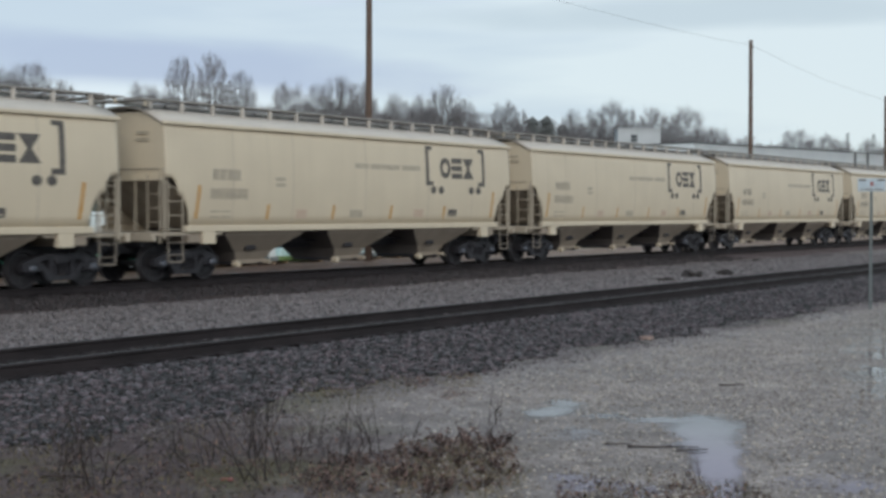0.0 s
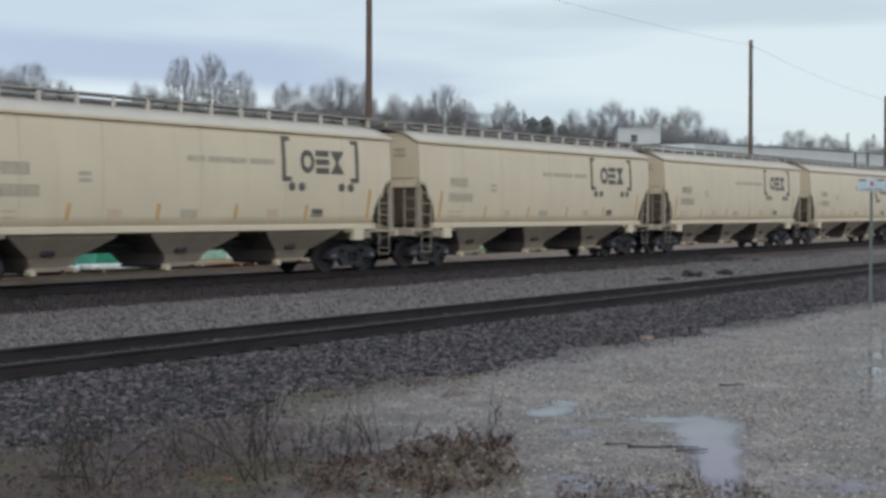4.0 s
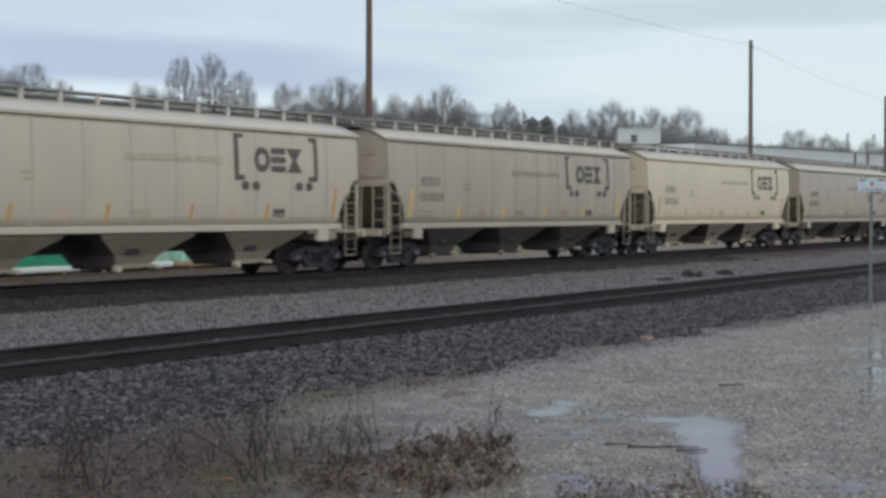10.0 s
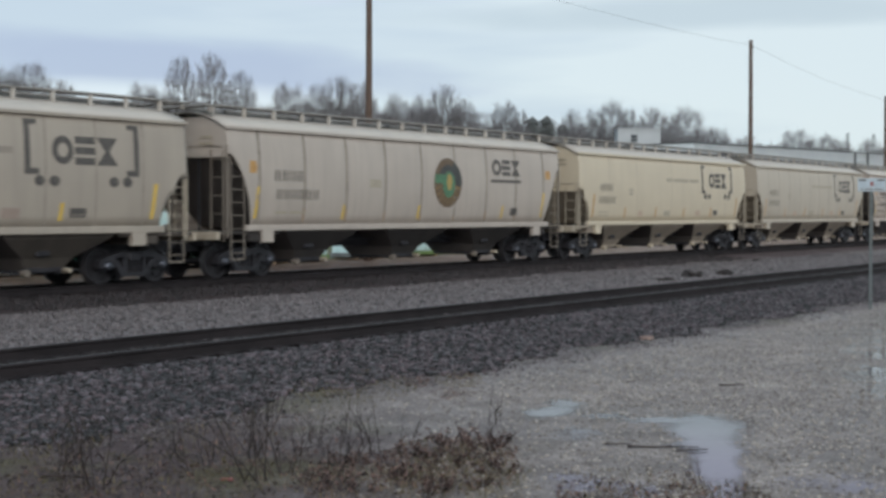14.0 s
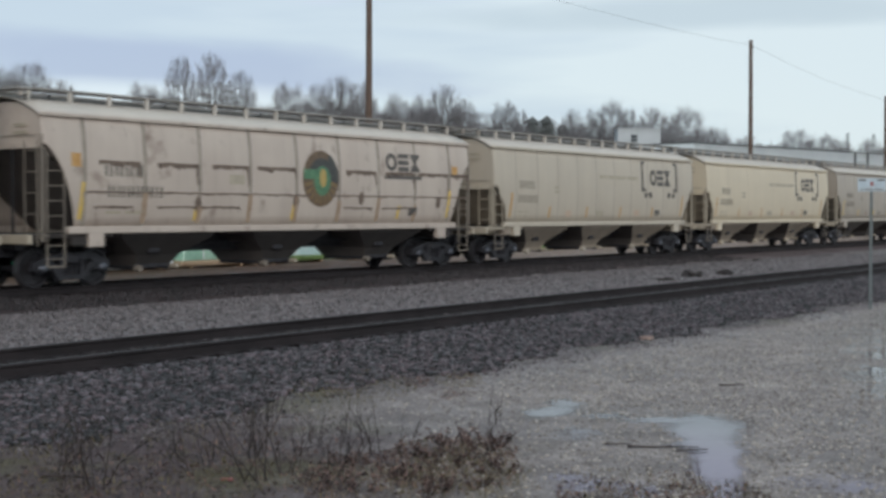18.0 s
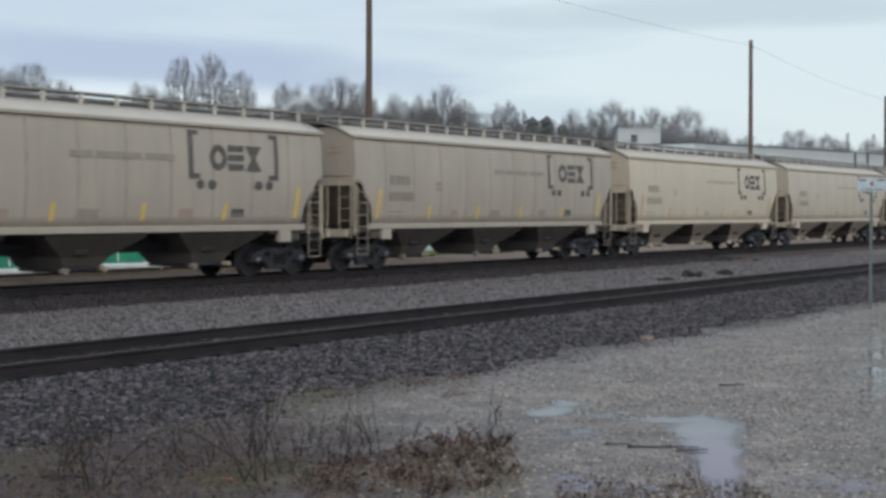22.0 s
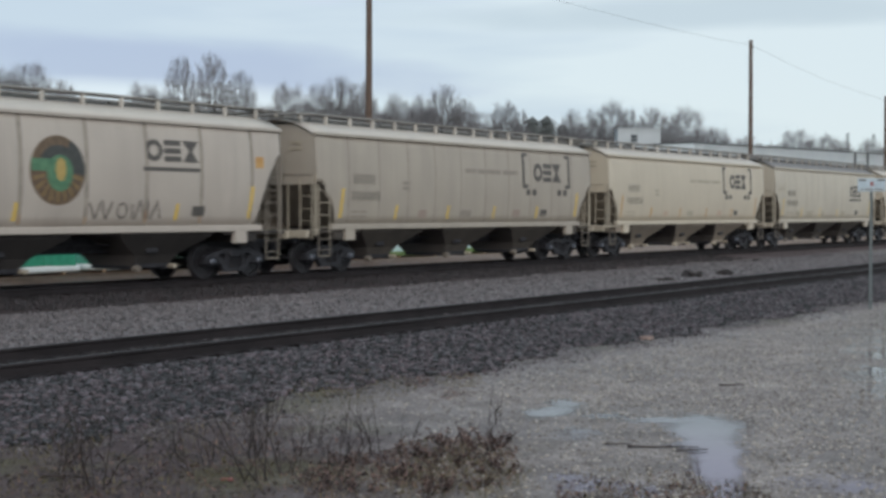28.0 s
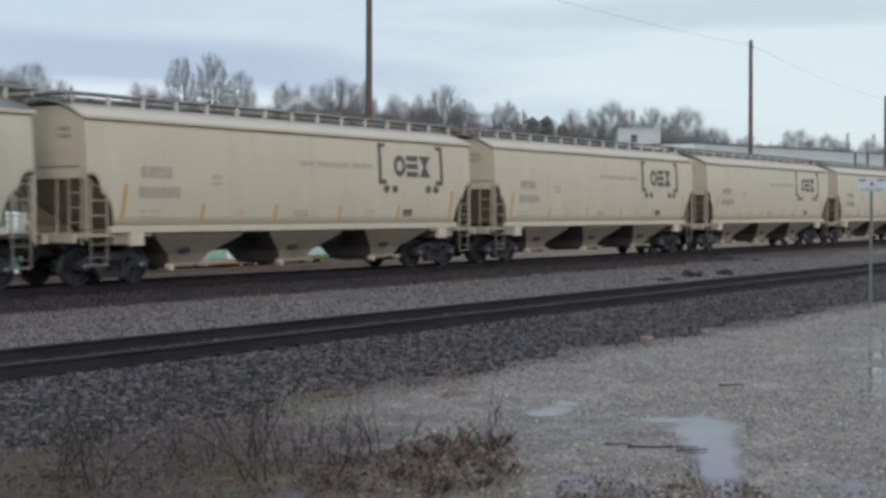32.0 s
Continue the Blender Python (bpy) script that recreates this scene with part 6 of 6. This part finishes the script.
# the yard sign on its post
sx, sy = spot(29.0, 9.1)
sz = ground_z(sx, sy)
sign = thing("yard_sign", "small white notice board on a thin galvanised post", "sign", pose(sx, sy, sz - 0.03, 0, 0, -55.5))
bm = bmesh.new()
add_box(bm, -0.028, 0.028, -0.004, 0.004, 0, 2.78)
add_box(bm, -0.028, -0.020, -0.03, 0.004, 0, 2.78)
add_box(bm, 0.020, 0.028, -0.03, 0.004, 0, 2.78)
part("post", bm, STEEL, sign)
board = part("board", box(-0.30, 0.30, -0.045, -0.035, 2.54, 2.82, 0.004), SIGN, sign)
part("notice_symbol", lathe([(0.033, -0.049), (0.048, -0.049), (0.048, -0.0465), (0.033, -0.0465)], 18), RED, board, at=pose(0, 0, 2.70))
part("notice_bar", merge([box(-0.27, -0.13, -0.049, -0.046, 2.765, 2.80), box(0.12, 0.27, -0.049, -0.046, 2.765, 2.80)]), INK, board)
part("notice_bar", merge([box(-0.24, -0.18, -0.049, -0.046, 2.57, 2.60), box(-0.15, 0.02, -0.049, -0.046, 2.57, 2.60), box(0.05, 0.24, -0.049, -0.046, 2.57, 2.60)]), INK_SOFT, board)
for z in (2.60, 2.76):
    part("bolt", add_rod(bmesh.new(), (0, -0.055, z), (0, 0.01, z), 0.008, 6), STEEL, board)


# ---------------------------------------------------------------- what moves
def motions():
    stops = [t for t, _ in LAG]
    for wagon, start in WAGONS:
        walk(wagon, [(t, pose(start - travelled(t), FAR_Y, 0)) for t in stops])
    # every wheelset turns as the train rolls; those at one end of a truck share one set of keys
    wheels = {-1: [], 1: []}
    for wagon, _ in WAGONS:
        for o in wagon.children_recursive:
            if o.name.startswith("wheelset"):
                wheels[-1 if o.location.x < 0 else 1].append(o)
    for s, group in wheels.items():
        first = group[0]
        rows = []
        for k in range(0, 32 * FPS + 1):
            t = k / FPS
            rows.append((t, pose(s * 0.89, 0, WHEEL_R, 0, -math.degrees(travelled(t) / WHEEL_R) % 360, 0)))
        walk(first, rows)
        for o in group[1:]:
            o.rotation_mode = "QUATERNION"
            d = o.animation_data_create()
            d.action = first.animation_data.action
            d.action_slot = first.animation_data.action_slot


motions()
